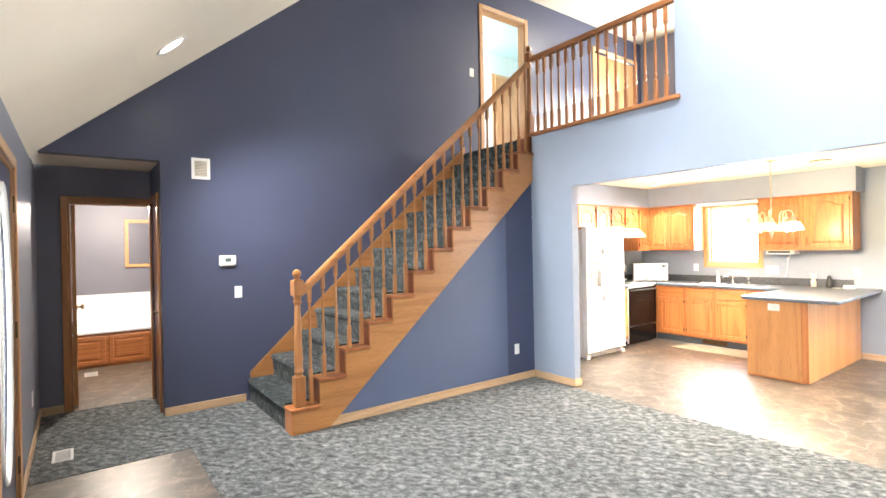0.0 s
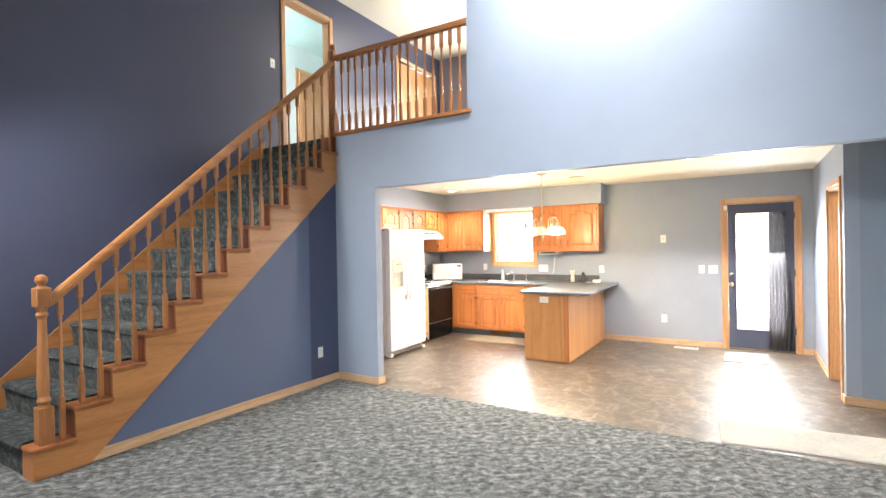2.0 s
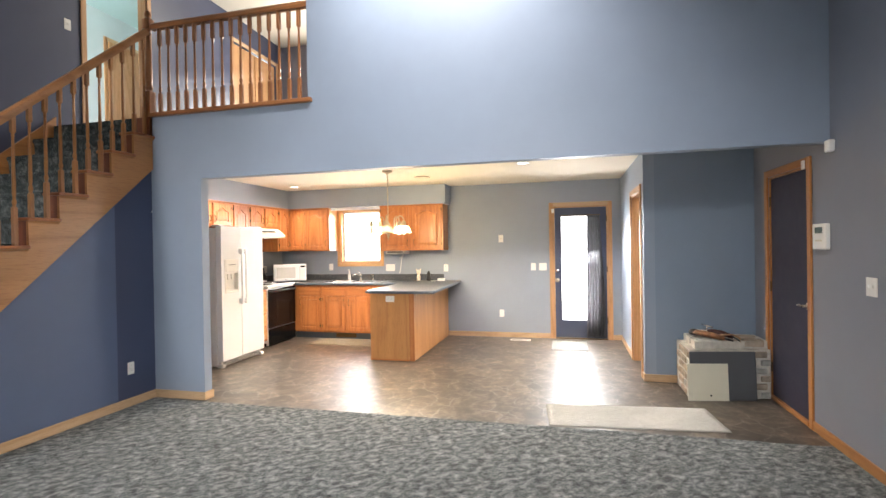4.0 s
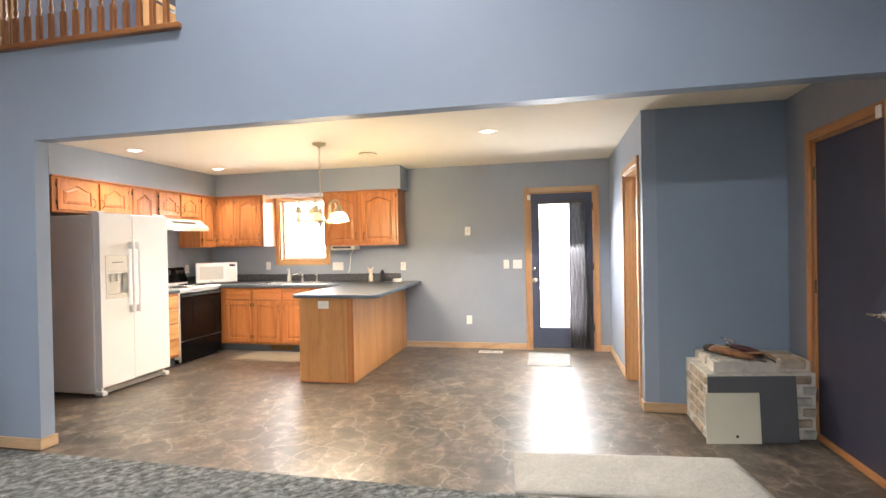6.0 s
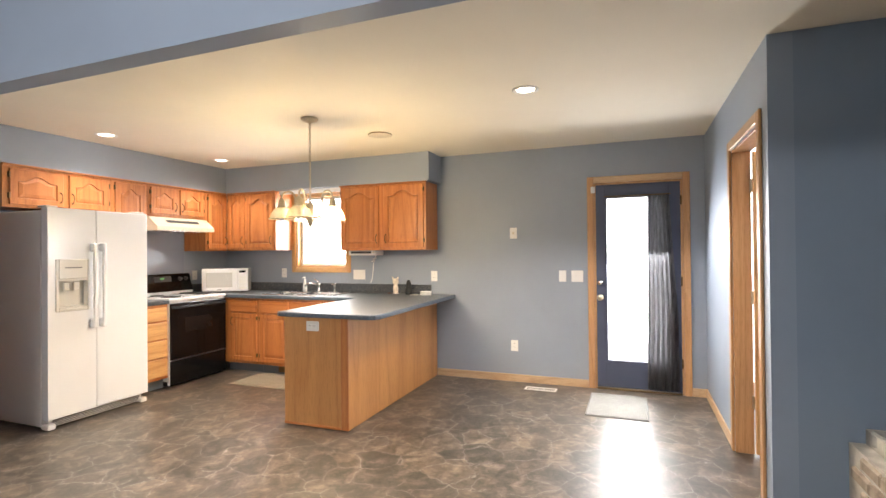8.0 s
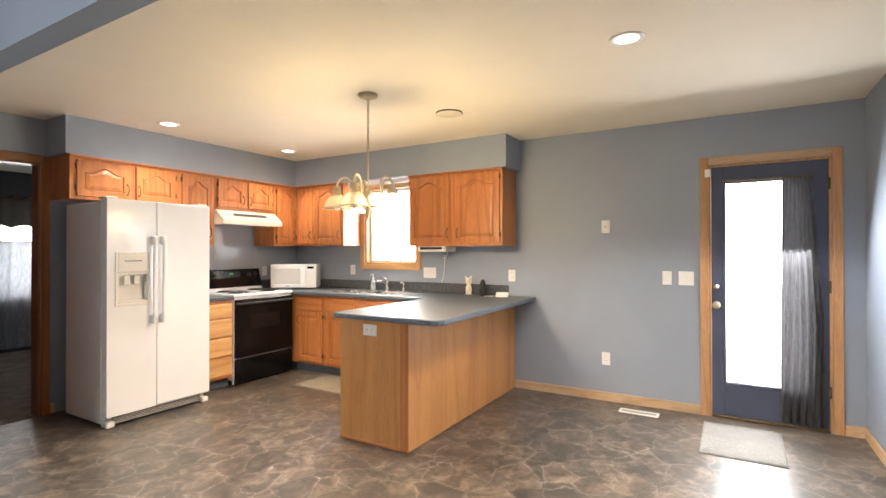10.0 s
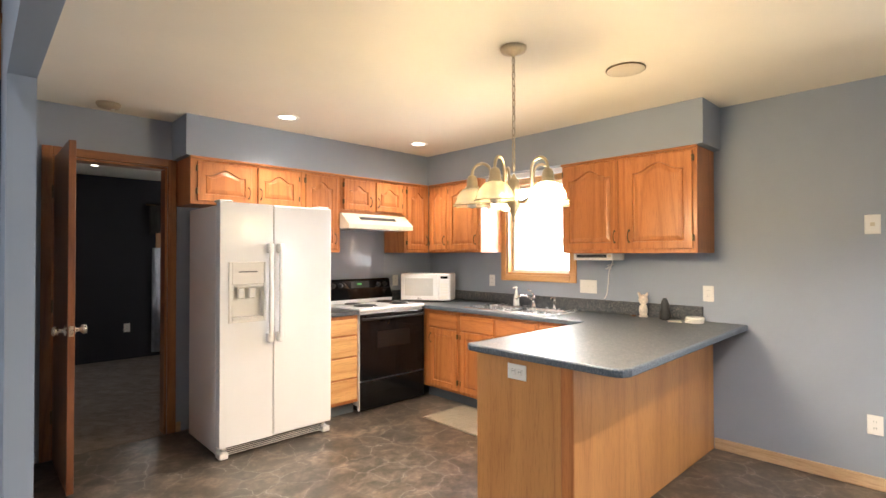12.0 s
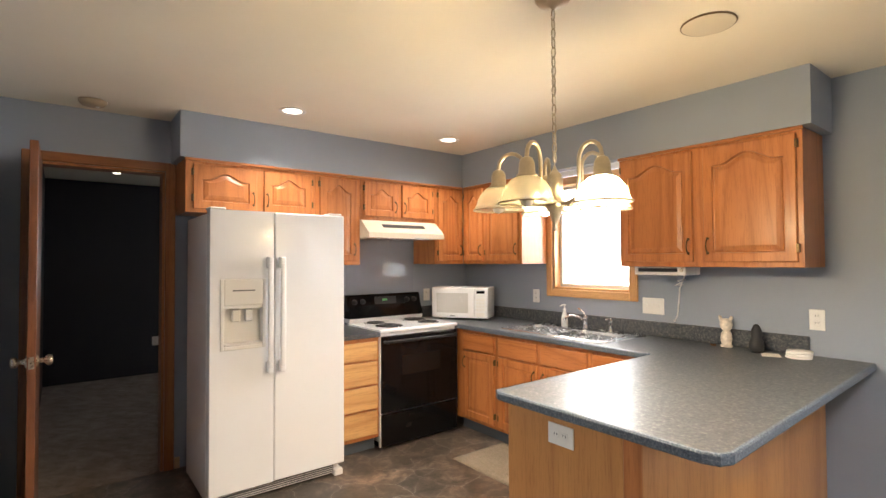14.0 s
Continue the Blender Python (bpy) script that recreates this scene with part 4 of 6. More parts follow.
for k in range(1, STEPS + 1):
    xa = X1 + RUN * (k - 1)
    part("tread", box(xa, xa + RUN + 0.022, YS - 0.038, YS + 0.145, RISE * k - 0.028, RISE * k, 0.009, 2), M["stair_y"], st)
    part("scotia", prism([(YS - 0.013, RISE * k - 0.0285), (YS - 0.029, RISE * k - 0.0285), (YS - 0.024, RISE * k - 0.036), (YS - 0.013, RISE * k - 0.045)], "x", xa + 0.012, xa + RUN + 0.01), M["stair_x"], st)
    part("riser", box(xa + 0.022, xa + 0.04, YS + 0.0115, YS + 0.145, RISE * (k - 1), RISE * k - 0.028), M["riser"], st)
    out = [(xa + 0.024, RISE * (k - 1)), (xa + 0.010, RISE * k - 0.045), (xa - 0.008, RISE * k - 0.020), (xa + 0.002, RISE * k + 0.006), (xa + 0.03, RISE * k + 0.013),
           (xa + RUN + 0.03, RISE * k + 0.013), (xa + RUN + 0.03, RISE * k - 0.03), (xa + 0.05, RISE * k - 0.04), (xa + 0.05, RISE * (k - 1))]
    part("carpet_runner", prism(out, "y", YS + 0.145, YN - 0.023), M["stair_carpet"], st)
part("carpet_runner", box(XB - 0.03, XB - 0.002, YS + 0.145, YN - 0.023, RISE * 12, ZL - 0.03), M["stair_carpet"], st)
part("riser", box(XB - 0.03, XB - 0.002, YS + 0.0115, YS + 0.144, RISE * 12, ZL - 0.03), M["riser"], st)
part("starting_block", box(X1 + 0.012, X1 + 0.022, YS - 0.02, YS + 0.145, 0, RISE - 0.03, 0.002), M["oak_z"], st)


def square_to_turned(x, y, z0, z1, low, high, w=0.032):
    """A turned baluster: square foot and head, tapering round shaft."""
    bm = box(x - w / 2, x + w / 2, y - w / 2, y + w / 2, z0, z0 + low, 0.003)
    h = z1 - z0 - low - high
    r = w / 2
    prof = [(r, 0), (r * 0.62, 0.012), (r * 0.95, 0.03), (r * 0.98, 0.045), (r * 0.60, 0.07), (r * 0.80, 0.10), (r * 0.84, 0.16), (r * 0.58, h * 0.93), (r * 0.8, h * 0.955), (r * 0.6, h * 0.975), (r, h)]
    lathe(prof, x, y, z0 + low, 8, bm)
    box(x - w / 2, x + w / 2, y - w / 2, y + w / 2, z1 - high, z1, 0.003, bm=bm)
    return bm


def newel(parent, x, y, z0, ztop, foot, block, w=0.088, key="rail_z"):
    bm = box(x - w / 2, x + w / 2, y - w / 2, y + w / 2, z0, z0 + foot, 0.004)
    h = ztop - 0.26 - block - (z0 + foot) + 0.16
    r = w / 2
    lathe([(r * 0.95, 0), (r * 0.7, 0.015), (r * 0.95, 0.04), (r * 0.72, 0.07), (r * 0.85, 0.14), (r * 0.55, h * 0.88), (r * 0.85, h * 0.92), (r * 0.6, h * 0.95), (r * 0.9, h)], x, y, z0 + foot, 18, bm)
    zb = z0 + foot + h
    box(x - w / 2, x + w / 2, y - w / 2, y + w / 2, zb, zb + block, 0.006, bm=bm)
    zc = zb + block
    lathe([(r * 0.95, 0), (r * 0.5, 0.012), (r * 0.45, 0.022), (r * 0.72, 0.032), (r * 0.86, 0.052), (r * 0.72, 0.075), (r * 0.3, 0.088), (0.002, 0.092)], x, y, zc, 18, bm)
    return part("newel_post", bm, M[key], parent)


YB = YS + 0.045
newel(st, 1.985, YB, RISE, 1.375, 0.25, 0.13)
RAIL_UP = 0.825
for kind in (0, 1):
    dx = 0.085 + kind * RUN / 2
    first = None
    for k in range(1, STEPS + 1):
        x = X1 + RUN * (k - 1) + dx
        if k == 1 and kind == 0:
            continue
        z0, z1 = RISE * k, nose(x) + RAIL_UP - 0.02
        if first is None:
            bm = square_to_turned(x, YB, z0, z1, 0.19 + 0.10 * kind, 0.13)
            first = (part("baluster", bm, M["rail_z"], st), x, z0)
        else:
            ob = new("baluster", first[0].data)
            ob.parent = st
            ob.location = (x - first[1], 0, z0 - first[2])


def rail_section(w=0.058, h=0.062):
    return [(-w / 2, -h / 2), (w / 2, -h / 2), (w / 2, -h * 0.1), (w * 0.42, h * 0.25), (w * 0.25, h * 0.5), (-w * 0.25, h * 0.5), (-w * 0.42, h * 0.25), (-w / 2, -h * 0.1)]


def handrail(parent, p, q, mat):
    p, q = Vector(p), Vector(q)
    d = (q - p).normalized()
    side = d.cross(Vector((0, 0, 1))).normalized()
    up = side.cross(d)
    bm = bmesh.new()
    ends = [[bm.verts.new(e + a * side + b * up) for a, b in rail_section()] for e in (p, q)]
    bm.faces.new(ends[0])
    bm.faces.new(ends[1][::-1])
    for i in range(8):
        bm.faces.new((ends[0][i], ends[0][(i + 1) % 8], ends[1][(i + 1) % 8], ends[1][i]))
    part("handrail", bm, mat, parent)


handrail(st, (2.02, YB, nose(2.02) + RAIL_UP + 0.01), (4.80, YB, nose(4.80) + RAIL_UP + 0.01), M["rail_x"])

lr = thing("landing_railing", XB + 0.05, 3.9, ZL, "oak landing railing with turned balusters above the loft edge", "railing")
newel(lr, XB + 0.03, YB, ZL - 0.06, 3.90, 0.30, 0.10, 0.08, "dark_rail_z")
part("nosing", box(XB - 0.035, XB + 0.12, 2.985, YB - 0.041, ZL - 0.028, ZL + 0.012, 0.008, 2), M["dark_rail_y"], lr)
handrail(lr, (XB + 0.03, YB - 0.04, 3.715), (XB + 0.03, 3.032, 3.715), M["dark_rail_y"])
first = None
for i in range(16):
    y = YB - 0.135 - i * 0.1035
    if first is None:
        first = part("baluster", square_to_turned(XB + 0.03, y, ZL + 0.012, 3.69, 0.20, 0.17), M["dark_rail_z"], lr)
        y_first = y
    else:
        ob = new("baluster", first.data)
        ob.parent = lr
        ob.location = (0, y - y_first, 0)

# ---- kitchen ----


def placed(bm, side, face):
    """From a front seen flat (u, -out, z) to the wall it stands on: side y faces -y, side x faces -x with u = -y."""
    if side == "y":
        bmesh.ops.translate(bm, verts=bm.verts, vec=(0, face, 0))
    else:
        bm.transform(Matrix.Translation((face, 0, 0)) @ Matrix.Rotation(radians(-90), 4, "Z"))
    return bm


def panel_door(u0, u1, z0, z1, arch, t=0.019, stile=0.052):
    """A raised-panel door, its top rail arched by the height given."""
    w = u1 - u0
    stile = min(stile, w * 0.24)
    ia, ib, za, zb = u0 + stile, u1 - stile, z0 + stile, z1 - stile - arch
    inner = [(ia, za), (ib, za), (ib, zb)]
    outer = [(u0, z0), (u1, z0), (u1, z1)]
    n = 14
    for i in range(1, n):
        g = i / n
        u = ib + (ia - ib) * g
        s = max(0.0, min(1.0, (0.5 - abs(g - 0.5) - 0.10) / 0.40))
        inner.append((u, zb + arch * (s * s * (3 - 2 * s))))
        outer.append((u, z1))
    inner.append((ia, zb))
    outer.append((u0, z1))
    cu, cz = (u0 + u1) / 2, (z0 + z1) / 2

    def inset(pts, d):
        hw, hh = (ib - ia) / 2, (zb + arch - za) / 2
        return [(cu + (p[0] - cu) * (hw - d) / hw, cz + (p[1] - cz) * (hh - d) / hh) for p in pts]
    soft = [(cu + (p[0] - cu) * (w / 2 - 0.004) / (w / 2), cz + (p[1] - cz) * ((z1 - z0) / 2 - 0.004) / ((z1 - z0) / 2)) for p in outer]
    loops = [(outer, 0), (outer, t - 0.004), (soft, t), (inner, t), (inset(inner, 0.003), t - 0.011), (inset(inner, 0.011), t - 0.012), (inset(inner, 0.014), t - 0.008), (inset(inner, min(0.040, w * 0.13)), t - 0.001)]
    bm = bmesh.new()
    rows_v = [[bm.verts.new((u, -d, z)) for u, z in pts] for pts, d in loops]
    m = len(inner)
    for a, b in zip(rows_v, rows_v[1:]):
        for i in range(m):
            bm.faces.new((a[i], a[(i + 1) % m], b[(i + 1) % m], b[i]))
    bm.faces.new(rows_v[0][::-1])
    bm.faces.new(rows_v[-1])
    return bm


def pull(u, z, upright=True, length=0.085):
    """A bail pull with two round feet."""
    bm = bmesh.new()
    h = length / 2
    pts = []
    for i in range(9):
        a = -1 + i / 4
        out = 0.019 + 0.025 * (1 - a * a) ** 0.5 if abs(a) < 1 else 0.019
        pts.append((u, -out, z + a * h) if upright else (u + a * h, -out, z))
    tube(pts, 0.0042, 6, bm)
    for s in (-1, 1):
        c = (u, 0, z + s * h) if upright else (u + s * h, 0, z)
        lathe([(0.009, 0.018), (0.009, 0.022), (0.005, 0.026)], c[0], 0, c[2], 10, bm, turn=Matrix.Rotation(radians(90), 4, "X"))
    return bm


def cab_doors(cab, side, face, fronts, drawer_x="oak_x"):
    """Doors and drawer fronts of one unit: (kind, u0, u1, z0, z1, arch, pull side)."""
    for kind, u0, u1, z0, z1, arch, hand in fronts:
        if kind == "door":
            d = part("door", placed(panel_door(u0, u1, z0, z1, arch), side, face), M["oak_z"], cab)
            low = z0 > 1.2
            hz = z0 + 0.095 if low else z1 - 0.095
            if z1 - z0 < 0.4 and low:
                hz = z0 + 0.085
            hu = u0 + 0.024 if hand == "l" else u1 - 0.024
            part("handle", placed(pull(hu, hz), side, face), M["bronze"], d, "dark bronze bail pull")
            eu = u1 if hand == "l" else u0
            for z in (z0 + 0.05, z1 - 0.075):
                s = -0.004 if hand == "l" else -0.010
                part("hinge", placed(box(eu + s, eu + s + 0.014, -0.021, -0.0005, z, z + 0.045, 0.002), side, face), M["bronze"], d)
        else:
            bm = box(u0, u1, -0.019, 0, z0, z1, 0.006, 2)
            part("drawer_front", placed(bm, side, face), M[drawer_x] if side == "y" else M["oak_y"], cab)


def upper(side, face, depth, u0, u1, z0, z1, fronts, label):
    x, y = ((u0 + u1) / 2, face) if side == "y" else (face, -(u0 + u1) / 2)
    cab = thing("wall_cabinet", x, y, z0, label, "cabinet", "honey oak wall cabinets")
    bm = box(u0 + 0.001, u1 - 0.001, 0.0, depth - 0.002, z0, z1, 0.002)
    part("body", placed(bm, side, face), M["oak_z"], cab)
    cab_doors(cab, side, face, fronts)
    return cab


ZU = 2.131
FY, FX = 5.36, 8.245
upper("y", FY, YK - FY, 5.868, 6.765, 1.775, ZU, [("door", 5.915, 6.325, 1.80, ZU - 0.035, 0.05, "r"), ("door", 6.375, 6.735, 1.80, ZU - 0.035, 0.05, "l")], "honey oak two-door wall cabinet above the fridge")
upper("y", FY, YK - FY, 6.765, 7.15, 1.415, ZU, [("door", 6.80, 7.115, 1.445, ZU - 0.035, 0.055, "r")], "tall honey oak wall cabinet beside the fridge")
upper("y", FY, YK - FY, 7.15, 7.905, 1.785, ZU, [("door", 7.185, 7.505, 1.815, ZU - 0.035, 0.05, "r"), ("door", 7.55, 7.872, 1.815, ZU - 0.035, 0.05, "l")], "honey oak two-door wall cabinet above the range hood")
upper("y", FY, YK - FY, 7.905, 8.245, 1.415, ZU, [("door", 7.94, 8.225, 1.445, ZU - 0.035, 0.055, "r")], "tall honey oak corner wall cabinet")
upper("x", FX, XK - FX, -5.36, -4.605, 1.415, ZU, [("door", -5.325, -5.075, 1.445, ZU - 0.035, 0.055, "r"), ("door", -5.04, -4.64, 1.445, ZU - 0.035, 0.055, "r")], "honey oak wall cabinet beside the window")
upper("x", FX, XK - FX, -3.70, -2.642, 1.40, ZU, [("door", -3.680, -3.205, 1.43, ZU - 0.03, 0.06, "r"), ("door", -3.140, -2.670, 1.43, ZU - 0.03, 0.06, "l")], "wide honey oak two-door wall cabinet above the peninsula")
bm = box(5.862, 8.22, 5.338, 5.362, ZU - 0.016, ZU + 0.003, 0.004)
structure("trim_soffit", bm, M["oak_x"], "oak strip along the cabinet tops", "trim")
for ya, yb in ((2.636, 3.70), (4.606, 5.336)):
    structure("trim_soffit_back", box(8.221, 8.2435, ya, yb, ZU - 0.016, ZU + 0.003, 0.004), M["oak_y"], "oak strip along the cabinet tops", "trim")

# base cabinets
BY, BX, ZT = 5.09, 7.965, 0.865


def lower(side, face, depth, u0, u1, fronts, label, drawer_x="oak_x", sunk=0.0):
    """One base unit; sunk: how far its inside lies below the worktop, under a sink."""
    x, y = ((u0 + u1) / 2, face) if side == "y" else (face, -(u0 + u1) / 2)
    cab = thing("base_cabinet", x, y, 0.0, label, "cabinet", "honey oak base cabinets")
    bm = box(u0 + 0.001, u1 - 0.001, 0.0, 0.05 if sunk else depth - 0.002, 0.105, ZT, 0.002)
    if sunk:
        box(u0 + 0.001, u1 - 0.001, 0.05, depth - 0.002, 0.105, ZT - sunk, bm=bm)
    part("body", placed(bm, side, face), M["oak_z"], cab)
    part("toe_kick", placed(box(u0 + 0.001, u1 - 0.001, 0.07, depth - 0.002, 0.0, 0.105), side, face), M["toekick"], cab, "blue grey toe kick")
    cab_doors(cab, side, face, fronts, drawer_x)
    return cab


lower("y", BY, YK - BY, 6.795, 7.165, [("drawer", 6.815, 7.145, 0.70, 0.835, 0, ""), ("drawer", 6.815, 7.145, 0.515, 0.685, 0, ""), ("drawer", 6.815, 7.145, 0.33, 0.50, 0, ""), ("drawer", 6.815, 7.145, 0.135, 0.315, 0, "")], "pale oak drawer unit of four drawers beside the stove", "pale_x")
lower("x", BX, XK - BX, -5.12, -4.62, [("drawer", -5.02, -4.645, 0.70, 0.835, 0, ""), ("door", -5.02, -4.645, 0.135, 0.685, 0.0, "l")], "honey oak base cabinet with one drawer and door")
lower("x", BX, XK - BX, -4.62, -3.74, [("drawer", -4.595, -4.20, 0.70, 0.835, 0, ""), ("drawer", -4.16, -3.765, 0.70, 0.835, 0, ""), ("door", -4.595, -4.20, 0.135, 0.685, 0.0, "r"), ("door", -4.16, -3.765, 0.135, 0.685, 0.0, "l")], "honey oak sink base cabinet", sunk=0.15)
lower("x", BX, XK - BX, -3.74, -3.26, [("drawer", -3.72, -3.30, 0.70, 0.835, 0, ""), ("door", -3.72, -3.30, 0.135, 0.685, 0.0, "l")], "honey oak base cabinet beside the peninsula")
solo("toe_register", box(BX + 0.062, BX + 0.0695, 4.05, 4.40, 0.02, 0.085, 0.002), M["bronze"], "dark metal heating register in the toe kick", "register")
# peninsula
pn = thing("peninsula", 7.3, 2.95, 0.0, "oak veneer kitchen peninsula base", "cabinet")
part("body", box(6.715, 8.57, 2.668, 3.235, 0.0, ZT), M["ply_z"], pn)
part("end_panel", box(6.705, 6.7145, 2.720, 3.25, 0.012, ZT - 0.002, 0.002), M["ply_z"], pn, "oak veneer end panel")
part("corner_strip", box(6.703, 6.7145, 2.653, 2.719, 0.0, ZT - 0.002, 0.003), M["oak_z"], pn)
part("back_panel", box(6.7155, 8.565, 2.655, 2.6675, 0.0, ZT - 0.002, 0.002), M["ply_z"], pn, "oak veneer back panel")
part("shoe_moulding", box(6.697, 6.7045, 2.72, 3.25, 0.0, 0.02, 0.003), M["oak_y"], pn)

# worktop: one L-shaped slab with a rounded peninsula corner, and the piece beside the fridge
def rounded(x, y, r, a0, a1, n=6):
    return [(x + r * math.cos(radians(a0 + (a1 - a0) * i / n)), y + r * math.sin(radians(a0 + (a1 - a0) * i / n))) for i in range(n + 1)]


SX0, SX1, SY0, SY1 = 8.04, 8.49, 3.70, 4.62
wt = thing("worktop", 7.6, 3.4, ZT, "blue grey speckled laminate worktop with a backsplash", "worktop")
slab = bmesh.new()
ZC = 0.903
out = [(6.675, 3.27), (6.69, 3.295), (7.915, 3.297), (7.93, 3.312), (7.93, 5.06), (7.938, 5.085), (7.938, YK - 0.002), (XK - 0.002, YK - 0.002), (XK - 0.002, 2.446), (8.45, 2.442), *rounded(6.730, 2.448, 0.055, 270, 180, 2)]
hole = [(SX0, SY0), (SX1, SY0), (SX1, SY1), (SX0, SY1)]
edges = []
for pts in (out, hole):
    vs = [slab.verts.new((x, y, ZC)) for x, y in pts]
    edges += [slab.edges.new((vs[i], vs[(i + 1) % len(vs)])) for i in range(len(vs))]
bmesh.ops.triangle_fill(slab, edges=edges, use_beauty=True)
ret = bmesh.ops.extrude_face_region(slab, geom=slab.faces[:])
bmesh.ops.translate(slab, verts=[v for v in ret["geom"] if isinstance(v, bmesh.types.BMVert)], vec=(0, 0, ZT + 0.0005 - ZC))
part("top", slab, M["laminate"], wt)
rim = [Vector((x, y, (ZT + ZC) / 2 + 0.001)) for x, y in [(XK - 0.005, 2.446), (8.45, 2.442), *rounded(6.730, 2.448, 0.055, 270, 180, 2), (6.675, 3.27), (6.69, 3.297), (7.915, 3.297), (7.93, 3.312), (7.93, 5.06)]]
bm = bmesh.new()
prof = [(-0.001, -0.0195), (0.006, -0.0185), (0.010, -0.012), (0.010, 0.010), (0.006, 0.0165), (-0.001, 0.0185)]
loops = []
for i, p in enumerate(rim):
    a, b = rim[max(0, i - 1)], rim[min(len(rim) - 1, i + 1)]
    d = (b - a).normalized()
    n = Vector((d.y, -d.x, 0))
    loops.append([bm.verts.new(p - n * o + Vector((0, 0, h))) for o, h in prof])
for a, b in zip(loops, loops[1:]):
    for k in range(len(prof) - 1):
        bm.faces.new((a[k], a[k + 1], b[k + 1], b[k]))
part("front_edge", bm, M["laminate_edge"], wt, "rolled blue speckled edge")
part("top", box(6.79, 7.167, 5.062, YK - 0.002, ZT + 0.0005, ZC, 0.006, 2), M["laminate"], wt)
part("backsplash", box(XK - 0.021, XK - 0.002, 2.72, YK - 0.022, ZC, 1.008, 0.005), M["laminate"], wt)
part("backsplash", box(7.94, XK - 0.021, YK - 0.021, YK - 0.002, ZC, 1.008, 0.005), M["laminate"], wt)
part("backsplash", box(6.79, 7.167, YK - 0.021, YK - 0.002, ZC, 1.008, 0.005), M["laminate"], wt)

# double-bowl sink with taps
sk = thing("kitchen_sink", 8.26, 4.21, ZC, "stainless double-bowl drop-in sink with chrome tap", "sink")
bm = bmesh.new()
ox0, ox1, oy0, oy1 = SX0 - 0.025, SX1 + 0.045, SY0 - 0.025, SY1 + 0.025
bowls = [(8.065, 8.40, 3.735, 4.135), (8.065, 8.40, 4.185, 4.585)]


def round_rect(x0, x1, y0, y1, r, n=4):
    return rounded(x1 - r, y1 - r, r, 0, 90, n) + rounded(x0 + r, y1 - r, r, 90, 180, n) + rounded(x0 + r, y0 + r, r, 180, 270, n) + rounded(x1 - r, y0 + r, r, 270, 360, n)


edges = []
rims = []
for pts in [round_rect(ox0, ox1, oy0, oy1, 0.04)] + [round_rect(*b, 0.06) for b in bowls]:
    vs = [bm.verts.new((x, y, ZC + 0.006)) for x, y in pts]
    rims.append(vs)
    edges += [bm.edges.new((vs[i], vs[(i + 1) % len(vs)])) for i in range(len(vs))]
bmesh.ops.triangle_fill(bm, edges=edges, use_beauty=True)
for vs, b in zip(rims[1:], bowls):
    prev = vs
    for inset_d, depth in ((0.004, 0.012), (0.012, 0.14), (0.05, 0.165)):
        cx, cy = (b[0] + b[1]) / 2, (b[2] + b[3]) / 2
        hw, hh = (b[1] - b[0]) / 2, (b[3] - b[2]) / 2
        cur = [bm.verts.new((cx + (v.co.x - cx) * (hw - inset_d) / hw, cy + (v.co.y - cy) * (hh - inset_d) / hh, ZC - depth)) for v in vs]
        for i in range(len(vs)):
            bm.faces.new((prev[i], prev[(i + 1) % len(vs)], cur[(i + 1) % len(vs)], cur[i]))
        prev = cur
    bm.faces.new(prev)
low = [bm.verts.new((v.co.x + (0.006 if v.co.x > 8.2 else -0.006), v.co.y + (0.006 if v.co.y > 4.2 else -0.006), ZC + 0.0005)) for v in rims[0]]
for i in range(len(low)):
    bm.faces.new((rims[0][i], rims[0][(i + 1) % len(low)], low[(i + 1) % len(low)], low[i]))
part("basin", bm, M["steel"], sk, smooth=False)
for b in bowls:
    part("drain", lathe([(0.038, 0), (0.038, 0.004), (0.028, 0.005), (0.02, 0.002)], (b[0] + b[1]) / 2, (b[2] + b[3]) / 2, ZC - 0.164, 16), M["chrome"], sk, "", True)
TX, TY = 8.455, 4.14
bm = lathe([(0.026, 0), (0.027, 0.01), (0.020, 0.02), (0.018, 0.075), (0.021, 0.085), (0.016, 0.10), (0.004, 0.105)], TX, TY, ZC + 0.006, 16)
tube([(TX, TY, ZC + 0.06), (TX - 0.05, TY + 0.02, ZC + 0.10), (TX - 0.11, TY + 0.045, ZC + 0.115), (TX - 0.16, TY + 0.065, ZC + 0.105), (TX - 0.175, TY + 0.07, ZC + 0.085)], 0.011, 10, bm)
tap = part("tap", bm, M["chrome"], sk, "", True)
part("lever", tube([(TX, TY, ZC + 0.105), (TX + 0.01, TY + 0.03, ZC + 0.135), (TX + 0.005, TY + 0.075, ZC + 0.16)], 0.007, 8), M["chrome"], tap, "", True)
bm = lathe([(0.020, 0), (0.021, 0.008), (0.014, 0.016), (0.012, 0.05), (0.016, 0.06), (0.015, 0.085), (0.008, 0.10)], TX, 3.92, ZC + 0.006, 14)
tube([(TX, 3.92, ZC + 0.085), (TX - 0.03, 3.925, ZC + 0.105), (TX - 0.05, 3.93, ZC + 0.098)], 0.008, 8, bm)
part("sprayer", bm, M["chrome"], sk, "", True)

# refrigerator
FR0, FR1, FRF, FRB = 5.912, 6.764, 4.865, 5.53
fr = thing("refrigerator", 6.37, 5.25, 0.0, "white side-by-side refrigerator with a door dispenser", "refrigerator")
part("body", box(FR0 + 0.004, FR1 - 0.004, FRF + 0.09, FRB, 0.02, 1.735, 0.006), M["white_side"], fr)
SPL = 6.285
DX0, DX1, DZ0, DZ1 = 5.975, 6.225, 0.93, 1.335
